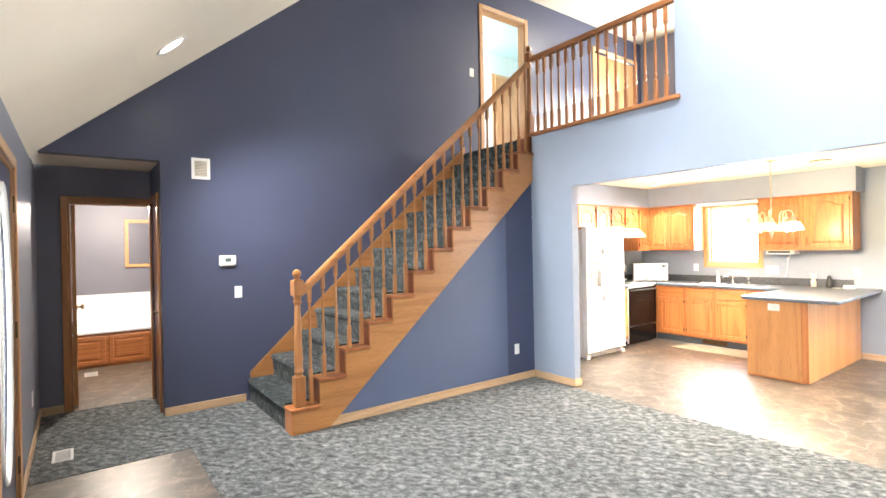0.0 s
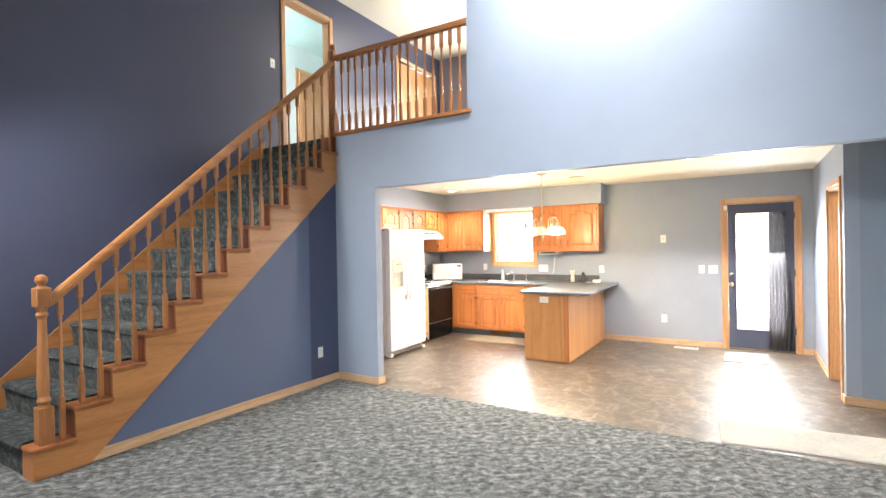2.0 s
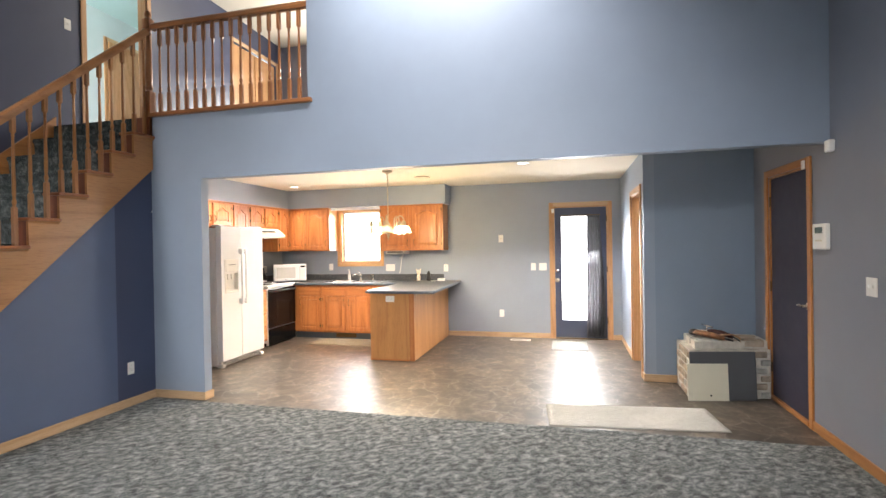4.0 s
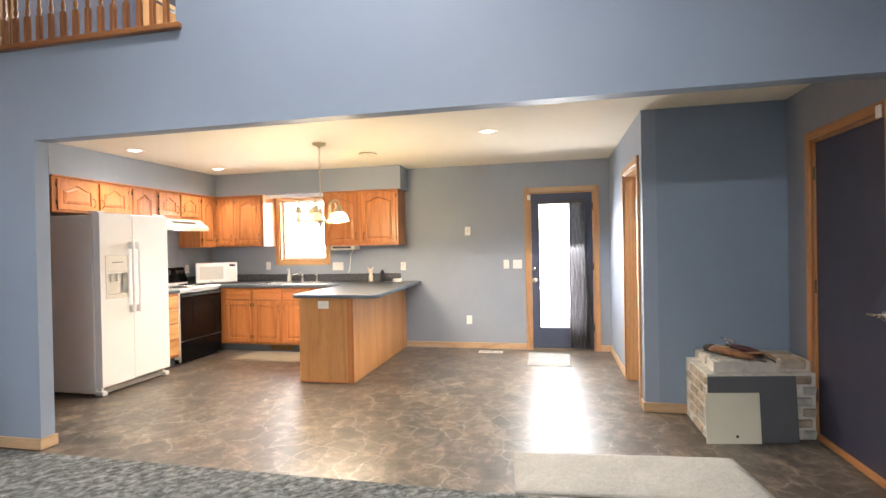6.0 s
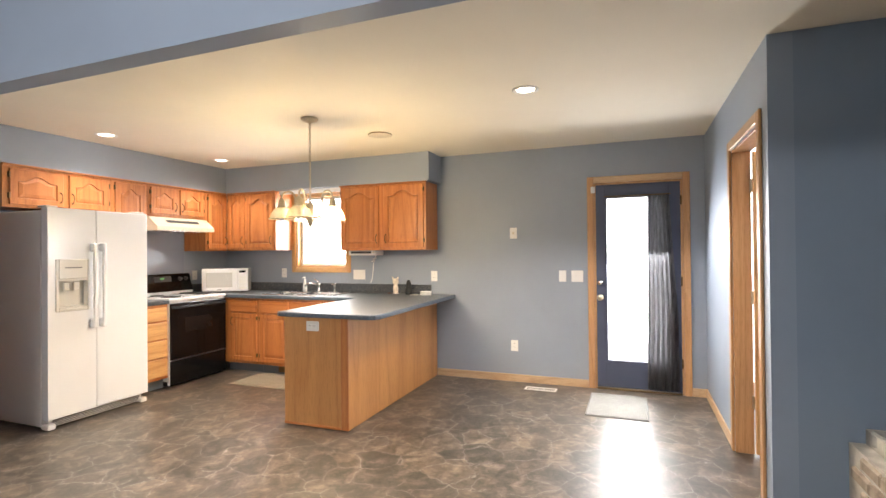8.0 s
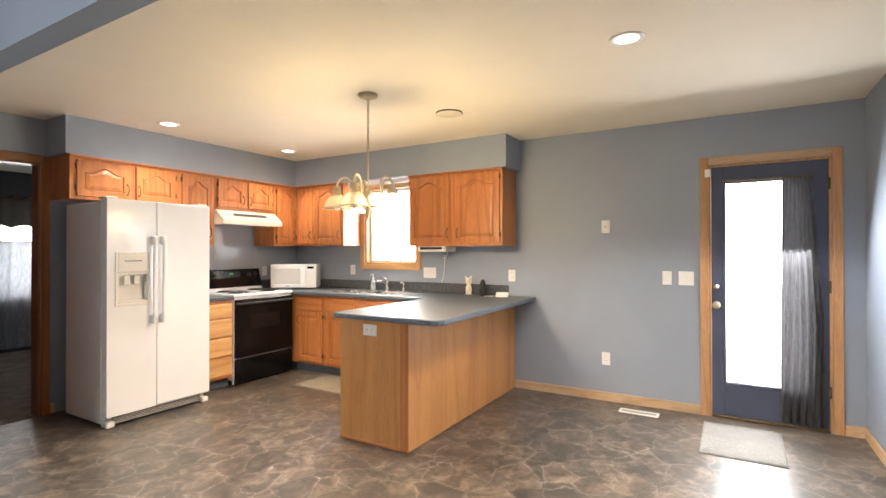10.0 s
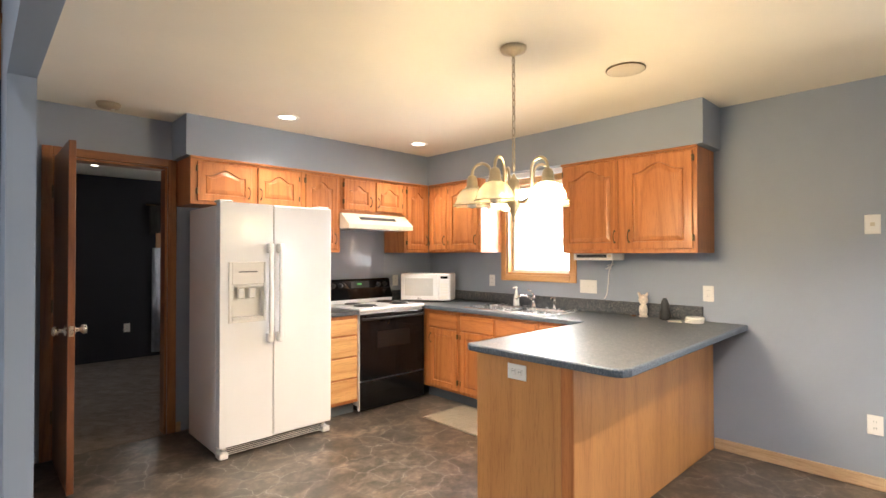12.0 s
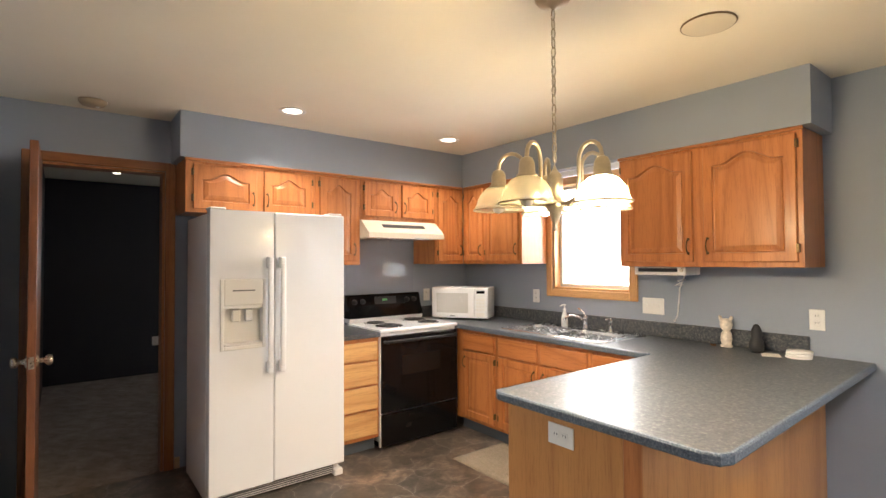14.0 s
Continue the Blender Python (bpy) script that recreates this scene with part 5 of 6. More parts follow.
# freezer door with the dispenser's recess cut through its skin
bm = bmesh.new()
for a, b, c, d in ((FR0, DX0, 0.085, 1.755), (DX1, SPL - 0.003, 0.085, 1.755), (DX0, DX1, 0.085, DZ0), (DX0, DX1, DZ1, 1.755)):
    box(a, b, FRF, FRF + 0.075, c, d, bm=bm)
bmesh.ops.remove_doubles(bm, verts=bm.verts, dist=0.0001)
left_door = part("freezer_door", bm, M["white"], fr)
part("door_edge", prism([(FR0, FRF), (FR0 - 0.001, FRF + 0.004), (FR0 - 0.001, FRF + 0.07), (FR0, FRF + 0.075)], "z", 0.086, 1.754), M["white"], left_door)
right_door = part("fridge_door", box(SPL + 0.003, FR1, FRF, FRF + 0.075, 0.085, 1.755, 0.010, 3), M["white"], fr)
for x, d in ((SPL - 0.038, left_door), (SPL + 0.038, right_door)):
    bm = box(x - 0.016, x + 0.016, FRF - 0.064, FRF - 0.040, 0.80, 1.44, 0.009, 3)
    for za, zb in ((0.765, 0.835), (1.405, 1.475)):
        box(x - 0.0175, x + 0.0175, FRF - 0.061, FRF - 0.001, za, zb, 0.010, 3, bm)
    part("handle", bm, M["white"], d, "white moulded bar handle", True)
dp = part("dispenser", box(DX0, DX1, FRF + 0.055, FRF + 0.062, DZ0, DZ1), M["plastic"], left_door, "white ice and water dispenser")
bm = bmesh.new()
for a, b, c, d in ((DX0 - 0.008, DX0 + 0.014, DZ0 - 0.008, DZ1 + 0.008), (DX1 - 0.014, DX1 + 0.008, DZ0 - 0.008, DZ1 + 0.008), (DX0 + 0.014, DX1 - 0.014, DZ0 - 0.008, DZ0 + 0.016)):
    box(a, b, FRF - 0.008, FRF + 0.05, c, d, 0.004, bm=bm)
part("bezel", bm, M["plastic"], dp)
part("control_panel", box(DX0 + 0.014, DX1 - 0.014, FRF - 0.008, FRF + 0.05, 1.185, DZ1 + 0.008, 0.004), M["plastic"], dp)
part("lettering_bar", box(DX0 + 0.06, DX1 - 0.06, FRF - 0.0095, FRF - 0.0082, 1.27, 1.277), M["charcoal"], dp)
part("recess_top", box(DX0 + 0.014, DX1 - 0.014, FRF + 0.0, FRF + 0.05, 1.165, 1.184), M["white_side"], dp)
for x in (6.062, 6.138):
    part("paddle", box(x - 0.024, x + 0.024, FRF + 0.012, FRF + 0.03, 1.085, 1.16, 0.006), M["plastic"], dp)
part("drip_tray", box(DX0 + 0.014, DX1 - 0.014, FRF - 0.004, FRF + 0.05, DZ0 + 0.016, DZ0 + 0.03, 0.003), M["white_side"], dp)
grille = part("kick_grille", box(FR0 + 0.03, FR1 - 0.03, FRF + 0.05, FRF + 0.10, 0.012, 0.078, 0.004), M["white_side"], fr)
for i in range(4):
    part("slot", box(FR0 + 0.06, FR1 - 0.06, FRF + 0.047, FRF + 0.0495, 0.022 + i * 0.013, 0.028 + i * 0.013), M["charcoal"], grille)
for x in (FR0 + 0.035, FR1 - 0.035):
    part("foot", box(x - 0.032, x + 0.032, FRF + 0.01, FRF + 0.10, 0.0, 0.045, 0.012, 2), M["white_side"], fr)
for x in (FR0 + 0.05, FR1 - 0.05):
    part("hinge_cap", box(x - 0.045, x + 0.045, FRF + 0.03, FRF + 0.14, 1.7565, 1.772, 0.005), M["white_side"], fr)

# stove
S0, S1, SF = 7.170, 7.930, 5.085
sv = thing("stove", 7.57, 5.38, 0.0, "white electric stove with black oven door and coil burners", "stove")
part("body", box(S0, S1, SF + 0.02, YK - 0.01, 0.055, 0.885, 0.003), M["white"], sv)
part("cooktop", box(S0 - 0.003, S1 + 0.003, SF - 0.012, YK - 0.075, 0.886, 0.915, 0.008, 2), M["white"], sv)
bk = part("backguard", prism([(5.595, 0.916), (5.585, 0.951), (YK - 0.012, 0.951), (YK - 0.012, 0.916)], "x", S0 + 0.002, S1 - 0.002), M["white"], sv)
part("control_panel", prism([(5.578, 0.952), (5.622, 1.055), (5.640, 1.135), (5.655, 1.15), (YK - 0.012, 1.15), (YK - 0.012, 0.952)], "x", S0 + 0.0005, S1 - 0.0005), M["black"], sv)
for i, x in enumerate((7.24, 7.32, 7.78, 7.86)):
    part("control_knob", lathe([(0.026, 0), (0.024, 0.006), (0.018, 0.010), (0.016, 0.028), (0.003, 0.030)], x, 5.631, 1.088, 16, turn=Matrix.Rotation(radians(83), 4, "X")), M["black_matte"], sv, "", True)
part("clock_panel", prism([(5.6175, 1.062), (5.627, 1.125), (5.633, 1.125), (5.633, 1.062)], "x", 7.44, 7.66), M["black_matte"], sv)
part("clock_digits", prism([(5.6190, 1.090), (5.6225, 1.108), (5.625, 1.108), (5.625, 1.090)], "x", 7.515, 7.565), M["green_led"], sv)
for x, y, r in ((7.35, 5.24, 0.098), (7.35, 5.47, 0.078), (7.745, 5.24, 0.078), (7.745, 5.47, 0.098)):
    pan = part("drip_pan", lathe([(r + 0.016, 0.0), (r + 0.014, 0.005), (r, 0.003), (r * 0.4, -0.006)], x, y, 0.9155, 28), M["chrome"], sv, "chrome drip pan", True)
    pts = []
    turns = 4
    for i in range(turns * 20 + 1):
        a = 2 * math.pi * i / 20
        rr = 0.016 + (r - 0.022) * i / (turns * 20)
        pts.append((x + rr * math.cos(a), y + rr * math.sin(a), 0.925))
    part("coil", tube(pts, 0.0055, 6), M["black_matte"], sv, "", True)
dr = part("oven_door", box(S0 + 0.006, S1 - 0.006, SF - 0.018, SF + 0.018, 0.275, 0.862, 0.008, 2), M["black"], sv, "glossy black oven door")
part("oven_window", box(7.36, 7.74, SF - 0.0195, SF - 0.0185, 0.55, 0.70), M["oven_glass"], dr, "smoked oven window")
part("handle", tube([(S0 + 0.03, SF - 0.018, 0.822), (S0 + 0.04, SF - 0.05, 0.822), (S1 - 0.04, SF - 0.05, 0.822), (S1 - 0.03, SF - 0.018, 0.822)], 0.012, 8), M["black_matte"], dr, "", True)
part("storage_drawer", box(S0 + 0.006, S1 - 0.006, SF - 0.014, SF + 0.018, 0.022, 0.262, 0.008, 2), M["black"], sv)
part("side_trim", box(S0 - 0.002, S0 + 0.004, SF - 0.012, SF + 0.0185, 0.02, 0.884, 0.001), M["white"], sv)
part("base", box(S0 + 0.03, S1 - 0.03, SF + 0.03, YK - 0.05, 0.0, 0.055), M["black_matte"], sv)

# range hood
hd2 = thing("range_hood", 7.53, 5.45, 1.63, "almond under-cabinet range hood", "range hood")
part("shell", prism([(5.215, 1.635), (5.215, 1.675), (5.345, 1.782), (YK - 0.004, 1.782), (YK - 0.004, 1.635)], "x", 7.152, 7.903), M["almond"], hd2)
part("switch_strip", prism([(5.268, 1.722), (5.302, 1.750), (5.312, 1.742), (5.278, 1.714)], "x", 7.32, 7.74), M["black_matte"], hd2)
part("grease_filter", box(7.25, 7.80, 5.26, 5.62, 1.628, 1.6345), M["steel"], hd2)

# microwave, set across the corner
mw = thing("microwave", 0, 0, 0, "white countertop microwave oven set across the corner", "microwave")
part("case", box(-0.265, 0.265, 0.0, 0.30, 0.012, 0.295, 0.008, 2), M["white"], mw)
d = part("door", box(-0.262, 0.14, -0.022, -0.001, 0.018, 0.290, 0.008, 2), M["white"], mw)
part("door_window", box(-0.215, 0.085, -0.0235, -0.0225, 0.065, 0.245), M["mesh_window"], d, "pale mesh door window")
part("brand_bar", box(-0.085, -0.04, -0.0235, -0.0225, 0.034, 0.041), M["charcoal"], d)
cp = part("control_panel", box(0.143, 0.262, -0.022, -0.001, 0.018, 0.290, 0.006), M["white"], mw)
part("display", box(0.165, 0.24, -0.0235, -0.0225, 0.243, 0.268), M["black"], cp)
for i in range(4):
    for j in range(3):
        part("button", box(0.162 + j * 0.028, 0.184 + j * 0.028, -0.0235, -0.0222, 0.085 + i * 0.03, 0.105 + i * 0.03, 0.0003), M["plastic"], cp)
part("open_button", box(0.162, 0.24, -0.0245, -0.0222, 0.035, 0.07, 0.001), M["plastic"], cp)
for x in (-0.19, 0.19):
    for y in (0.03, 0.21):
        part("foot", lathe([(0.012, 0), (0.012, 0.013)], x, y, 0.0, 10), M["black_matte"], mw)
mw.matrix_basis = pose(8.13, 5.28, ZC, 0, 0, -55)

# chandelier
ch = thing("chandelier", CHAND[0], CHAND[1], 1.56, "brushed brass five-arm chandelier with ribbed glass bell shades, lit", "chandelier")
cx, cy = CHAND
part("canopy", lathe([(0.068, 2.439), (0.068, 2.43), (0.060, 2.418), (0.03, 2.408), (0.012, 2.400), (0.006, 2.392)], cx, cy, 0, 24), M["brass"], ch, "", True)
z = 2.392
i = 0
while z > 1.83:
    pts = []
    for k in range(12):
        a = 2 * math.pi * k / 12
        h, s = 0.021 * math.cos(a), 0.0085 * math.sin(a)
        pts.append((cx + (s if i % 2 else 0), cy + (0 if i % 2 else s), z - 0.021 + h))
    part("chain_link", tube(pts, 0.0026, 5, closed=True), M["brass"], ch, "", True)
    z -= 0.036
    i += 1
part("cord", tube([(cx + 0.003, cy, 2.39), (cx - 0.004, cy + 0.004, 2.2), (cx + 0.003, cy - 0.003, 2.05), (cx, cy, 1.80)], 0.002, 5), M["almond"], ch)
part("hub", lathe([(0.003, 1.555), (0.010, 1.563), (0.006, 1.574), (0.012, 1.590), (0.020, 1.610), (0.024, 1.630), (0.036, 1.645), (0.036, 1.655), (0.025, 1.672), (0.024, 1.69), (0.030, 1.70), (0.030, 1.745), (0.024, 1.753), (0.027, 1.762), (0.016, 1.775), (0.008, 1.786), (0.004, 1.80)], cx, cy, 0, 22), M["brass"], ch, "", True)
for i in range(5):
    a = radians(ARM_TURN + 72 * i)
    ca, sa = math.cos(a), math.sin(a)

    def at(r, z):
        return (cx + r * ca, cy + r * sa, z)
    pts = [at(0.026, 1.655), at(0.065, 1.655), at(ARM_R - 0.110, 1.672), at(ARM_R - 0.101, 1.73)]
    for k in range(9):
        b = math.pi * (1 - k / 8)
        pts.append(at(ARM_R - 0.050 + 0.050 * math.cos(b), 1.803 + 0.055 * math.sin(b)))
    pts.append(at(ARM_R, 1.772))
    arm = part("arm", tube(pts, 0.0075, 8), M["brass"], ch, "", True)
    sx, sy = cx + ARM_R * ca, cy + ARM_R * sa
    part("socket_cap", lathe([(0.010, 1.799), (0.020, 1.793), (0.027, 1.777), (0.029, 1.743), (0.036, 1.735), (0.036, 1.727)], sx, sy, 0, 18), M["brass"], arm, "", True)
    own = bmesh.new()
    n = 40
    prof = [(0.032, 1.732), (0.048, 1.725), (0.064, 1.709), (0.078, 1.687), (0.085, 1.665), (0.090, 1.653), (0.097, 1.643)]
    rings = []
    for r, zz in prof:
        rings.append([own.verts.new((sx + (r + (0.0018 if k % 2 else 0)) * math.cos(2 * math.pi * k / n), sy + (r + (0.0018 if k % 2 else 0)) * math.sin(2 * math.pi * k / n), zz)) for k in range(n)])
    for p, q in zip(rings, rings[1:]):
        for k in range(n):
            own.faces.new((p[k], p[(k + 1) % n], q[(k + 1) % n], q[k]))
    bmesh.ops.solidify(own, geom=own.faces[:], thickness=0.003)
    shade = part("shade", own, M["shade"], arm, "ribbed cream glass bell shade", True)
    rimp = [(sx + 0.097 * math.cos(2 * math.pi * k / 24), sy + 0.097 * math.sin(2 * math.pi * k / 24), 1.642) for k in range(24)]
    part("shade_rim", tube(rimp, 0.0035, 6, closed=True), M["brass"], arm, "", True)
    part("bulb", lathe([(0.010, 1.732), (0.013, 1.702), (0.026, 1.677), (0.027, 1.655), (0.020, 1.637), (0.003, 1.629)], sx, sy, 0, 14), M["lit_bulb" if i in LIT_ARMS else "plastic"], arm, "", True).visible_shadow = False

# ---- ceiling fittings ----
for cx, cy in ((6.43, 4.945), (7.745, 4.945), (6.66, 1.25)):
    c = thing("recessed_light", cx, cy, 2.43, "round white recessed ceiling light, lit", "ceiling light", "recessed kitchen lights")
    part("trim_ring", lathe([(0.062, 0.0), (0.066, -0.005), (0.086, -0.004), (0.088, 0.0)], cx, cy, 2.4392, 32), M["plastic"], c, "", True)
    part("lens", lathe([(0.061, 0.0), (0.050, -0.003), (0.002, -0.004)], cx, cy, 2.4385, 32), M["lit_can"], c, "glowing lens", True).visible_shadow = False
tilt = Matrix.Rotation(-math.atan(SLOPE), 4, "Y")
# the second of these fittings is an added one, out of view
for cx, cy in VAULT_CANS[:2]:
    zc = Z0 + SLOPE * cx
    c = thing("recessed_light", cx, cy, zc, "round white recessed light in the sloped ceiling", "ceiling light", "recessed vault lights")
    part("trim_ring", lathe([(0.098, 0.0), (0.103, -0.006), (0.126, -0.005), (0.128, 0.001)], cx, cy, zc - 0.0012, 32, turn=tilt), M["plastic"], c, "", True)
    part("lens", lathe([(0.097, 0.0), (0.08, -0.004), (0.002, -0.005)], cx, cy, zc - 0.0015, 32, turn=tilt), M["lit_can"], c, "glowing lens", True).visible_shadow = False
# the detector's tan holds the shade that it hangs in
sm = thing("smoke_detector", 5.375, 5.47, 2.40, "round tan smoke detector on the kitchen ceiling", "smoke detector")
part("case", lathe([(0.075, 0.0), (0.075, -0.012), (0.062, -0.03), (0.03, -0.036), (0.002, -0.036)], 5.375, 5.47, 2.4395, 28), M["tan_shaded"], sm, "", True)
part("test_button", lathe([(0.012, 0.0), (0.010, -0.004)], 5.40, 5.47, 2.404, 12), M["plastic"], sm)
cv = thing("ceiling_speaker", 7.37, 2.715, 2.42, "round almond ceiling speaker grille", "speaker")
part("grille", lathe([(0.105, 0.0), (0.107, -0.006), (0.098, -0.012), (0.004, -0.008)], 7.37, 2.715, 2.4395, 36), M["almond"], cv, "", True)
part("rim", tube([(7.37 + 0.104 * math.cos(k * math.pi / 16), 2.715 + 0.104 * math.sin(k * math.pi / 16), 2.434) for k in range(32)], 0.004, 6, closed=True), M["bronze"], cv, "", True)
ll = thing("loft_light", 7.3, 4.6, 5.15, "frosted dome light on the loft ceiling", "ceiling light")
part("dome", lathe([(0.15, 0.0), (0.14, -0.04), (0.10, -0.08), (0.03, -0.10), (0.002, -0.10)], 7.3, 4.6, 5.299, 24), M["lit_can"], ll, "", True).visible_shadow = False

# ---- plates, vents and controls ----


def plate(name, axis, face, out, u, z, w, h, label, category, kind, group=""):
    """A wall plate: outlet, switch or blank."""
    x, y = (face, u) if axis == "x" else (u, face)
    p = thing(name, x, y, z - h / 2, label, category, group)

    def slab(du, dz, ww, hh, d0, d1, bev):
        lo, hi = sorted((face + out * d0, face + out * d1))
        a, b, c, d = u + du - ww / 2, u + du + ww / 2, z + dz - hh / 2, z + dz + hh / 2
        return box(lo, hi, a, b, c, d, bev) if axis == "x" else box(a, b, lo, hi, c, d, bev)
    part("cover_plate", slab(0, 0, w, h, 0.0005, 0.006, 0.002), M["plastic"], p)
    if kind == "outlet":
        for s in (-1, 1):
            du, dz = (0, s * 0.02) if h > w else (s * 0.02, 0)
            f = part("receptacle", slab(du, dz, 0.030, 0.028, 0.006, 0.0085, 0.002), M["plastic"], p)
            for t2 in (-0.006, 0.006):
                part("slot", slab(du + t2, dz + 0.003, 0.0025, 0.009, 0.0085, 0.009, 0.0), M["charcoal"], f)
    elif kind == "switch":
        n = max(1, round((w - 0.03) / 0.045))
        for i in range(n):
            part("toggle", slab((i - (n - 1) / 2) * 0.046, 0.004, 0.010, 0.022, 0.006, 0.014, 0.002), M["plastic"], p)
    else:
        part("jack", slab(0, 0, 0.022, 0.022, 0.006, 0.009, 0.002), M["almond"], p)
    return p


OUT = "white wall outlets"
plate("outlet", "x", XK, -1, 1.778, 0.378, 0.074, 0.115, "white outlet low on the kitchen wall", "outlet", "outlet", OUT)
plate("phone_jack", "x", XK, -1, 1.778, 1.566, 0.074, 0.115, "white phone jack plate on the kitchen wall", "wall plate", "jack")
plate("light_switch", "x", XK, -1, 1.272, 1.116, 0.072, 0.115, "white single light switch beside the back door", "light switch", "switch")
plate("light_switch", "x", XK, -1, 1.126, 1.116, 0.116, 0.115, "white double light switch beside the back door", "light switch", "switch")
plate("outlet", "x", XK, -1, 2.686, 1.105, 0.074, 0.115, "white outlet above the peninsula", "outlet", "outlet", OUT)
plate("light_switch", "x", XK, -1, 3.651, 1.115, 0.162, 0.115, "white triple light switch under the wall cabinet", "light switch", "switch")
plate("outlet", "x", XK, -1, 4.745, 1.13, 0.074, 0.115, "white outlet beside the sink window", "outlet", "outlet", OUT)
plate("outlet", "y", YK, -1, 8.057, 1.116, 0.074, 0.115, "white outlet beside the microwave", "outlet", "outlet", OUT)
plate("outlet", "x", 6.705, -1, 2.974, 0.795, 0.118, 0.078, "white outlet on the peninsula end panel", "outlet", "outlet", OUT)
plate("outlet", "y", YS + 0.012, -1, 4.513, 0.357, 0.074, 0.115, "white outlet under the staircase", "outlet", "outlet", OUT)
plate("light_switch", "y", YN, -1, 1.814, 1.118, 0.074, 0.118, "white light switch on the indigo wall", "light switch", "switch")
plate("light_switch", "y", YN, -1, 4.96, 3.956, 0.074, 0.118, "white light switch at the top of the stairs", "light switch", "switch")
plate("outlet", "x", XF, 1, 5.85, 0.385, 0.074, 0.115, "white outlet low on the front wall", "outlet", "outlet", OUT)
plate("light_switch", "y", YR, 1, 4.31, 1.17, 0.116, 0.118, "white double light switch on the side wall", "light switch", "switch")
plate("outlet", "y", 9.2, -1, 6.22, 0.42, 0.074, 0.115, "white outlet on the dark bedroom wall", "outlet", "outlet", OUT)
tm = thing("thermostat", 1.714, YN, 1.387, "white digital thermostat on the indigo wall", "thermostat")
part("case", box(1.634, 1.793, YN - 0.032, YN - 0.001, 1.388, 1.488, 0.010, 2), M["plastic"], tm)
part("display", box(1.69, 1.745, YN - 0.0335, YN - 0.0315, 1.425, 1.462), M["screen"], tm)
part("shadow_base", box(1.645, 1.782, YN - 0.012, YN - 0.0008, 1.380, 1.389), M["almond"], tm)
wv = thing("wall_vent", 1.488, YN, 2.24, "white framed return vent high on the indigo wall", "vent")
bm = bmesh.new()
for a, b, c, d in ((1.405, 1.432, 2.235, 2.44), (1.544, 1.571, 2.235, 2.44), (1.432, 1.544, 2.235, 2.263), (1.432, 1.544, 2.412, 2.44)):
    box(a, b, YN - 0.012, YN - 0.001, c, d, 0.002, bm=bm)
part("frame", bm, M["plastic"], wv)
part("backing", box(1.432, 1.544, YN - 0.004, YN - 0.001, 2.263, 2.412), M["brick"], wv)
for i in range(10):
    part("slat", box(1.432, 1.544, YN - 0.010, YN - 0.005, 2.268 + i * 0.0147, 2.274 + i * 0.0147), M["almond"], wv)


def floor_register(x0, x1, y0, y1, z, label):
    r = thing("floor_register", (x0 + x1) / 2, (y0 + y1) / 2, z, label, "register", "white floor registers")
    bm = bmesh.new()
    for a, b, c, d in ((x0, x0 + 0.018, y0, y1), (x1 - 0.018, x1, y0, y1), (x0 + 0.018, x1 - 0.018, y0, y0 + 0.018), (x0 + 0.018, x1 - 0.018, y1 - 0.018, y1)):
        box(a, b, c, d, z, z + 0.007, 0.002, bm=bm)
    part("frame", bm, M["plastic"], r)
    part("well", box(x0 + 0.018, x1 - 0.018, y0 + 0.018, y1 - 0.018, z, z + 0.001), M["black_matte"], r)
    long_y = y1 - y0 > x1 - x0
    n = int(((y1 - y0) if long_y else (x1 - x0)) / 0.016)
    for i in range(1, n):
        if long_y:
            bm = box(x0 + 0.018, x1 - 0.018, y0 + i * 0.016, y0 + i * 0.016 + 0.006, z + 0.001, z + 0.006)
        else:
            bm = box(x0 + i * 0.016, x0 + i * 0.016 + 0.006, y0 + 0.018, y1 - 0.018, z + 0.001, z + 0.006)
        part("slat", bm, M["plastic"], r)


floor_register(8.31, 8.42, 1.315, 1.625, -0.004, "white slatted floor register on the kitchen vinyl")
floor_register(0.33, 0.46, 5.36, 5.62, 0.0, "white slatted floor register on the hall carpet")
floor_register(0.56, 0.70, 8.35, 8.62, -0.003, "white slatted floor register on the bathroom floor")

# ---- mats ----


def mat_rug(name, x, y, length, width, rz, material, label, thick=0.009, z=-0.004):
    bm = bmesh.new()
    n, m = 28, 14
    top = [[bm.verts.new(((i / m - 0.5) * width, (j / n - 0.5) * length, thick * (0.75 if i in (0, m) or j in (0, n) else 1.0) + 0.0022 * noise.noise((i * 0.6, j * 0.5, length)))) for i in range(m + 1)] for j in range(n + 1)]
    for a, b in zip(top, top[1:]):
        for i in range(m):
            bm.faces.new((a[i], a[i + 1], b[i + 1], b[i]))
    edge_e = [e for e in bm.edges if e.is_boundary]
    got = bmesh.ops.extrude_edge_only(bm, edges=edge_e)
    for v in got["geom"]:
        if isinstance(v, bmesh.types.BMVert):
            v.co.z = 0.0
    base = [v for v in got["geom"] if isinstance(v, bmesh.types.BMEdge) and v.is_boundary]
    bmesh.ops.holes_fill(bm, edges=base, sides=0)
    ob = new(name, mesh_from(bm, name, True))
    ob.data.materials.append(material)
    ob.matrix_basis = pose(x, y, z, 0, 0, rz)
    tagged(ob, label, "rug")


mat_rug("entry_mat", 5.115, 0.25, 1.37, 0.55, 5.5, M["rug"], "pale grey textured mat at the carpet's edge")
mat_rug("door_mat", 8.05, 0.74, 0.50, 0.70, 0, M["grey_rug"], "grey mat lying before the glazed back door", 0.006)
mat_rug("kitchen_mat", 7.765, 4.08, 1.08, 0.50, 0, M["tan_rug"], "tan mat before the kitchen sink", 0.007)

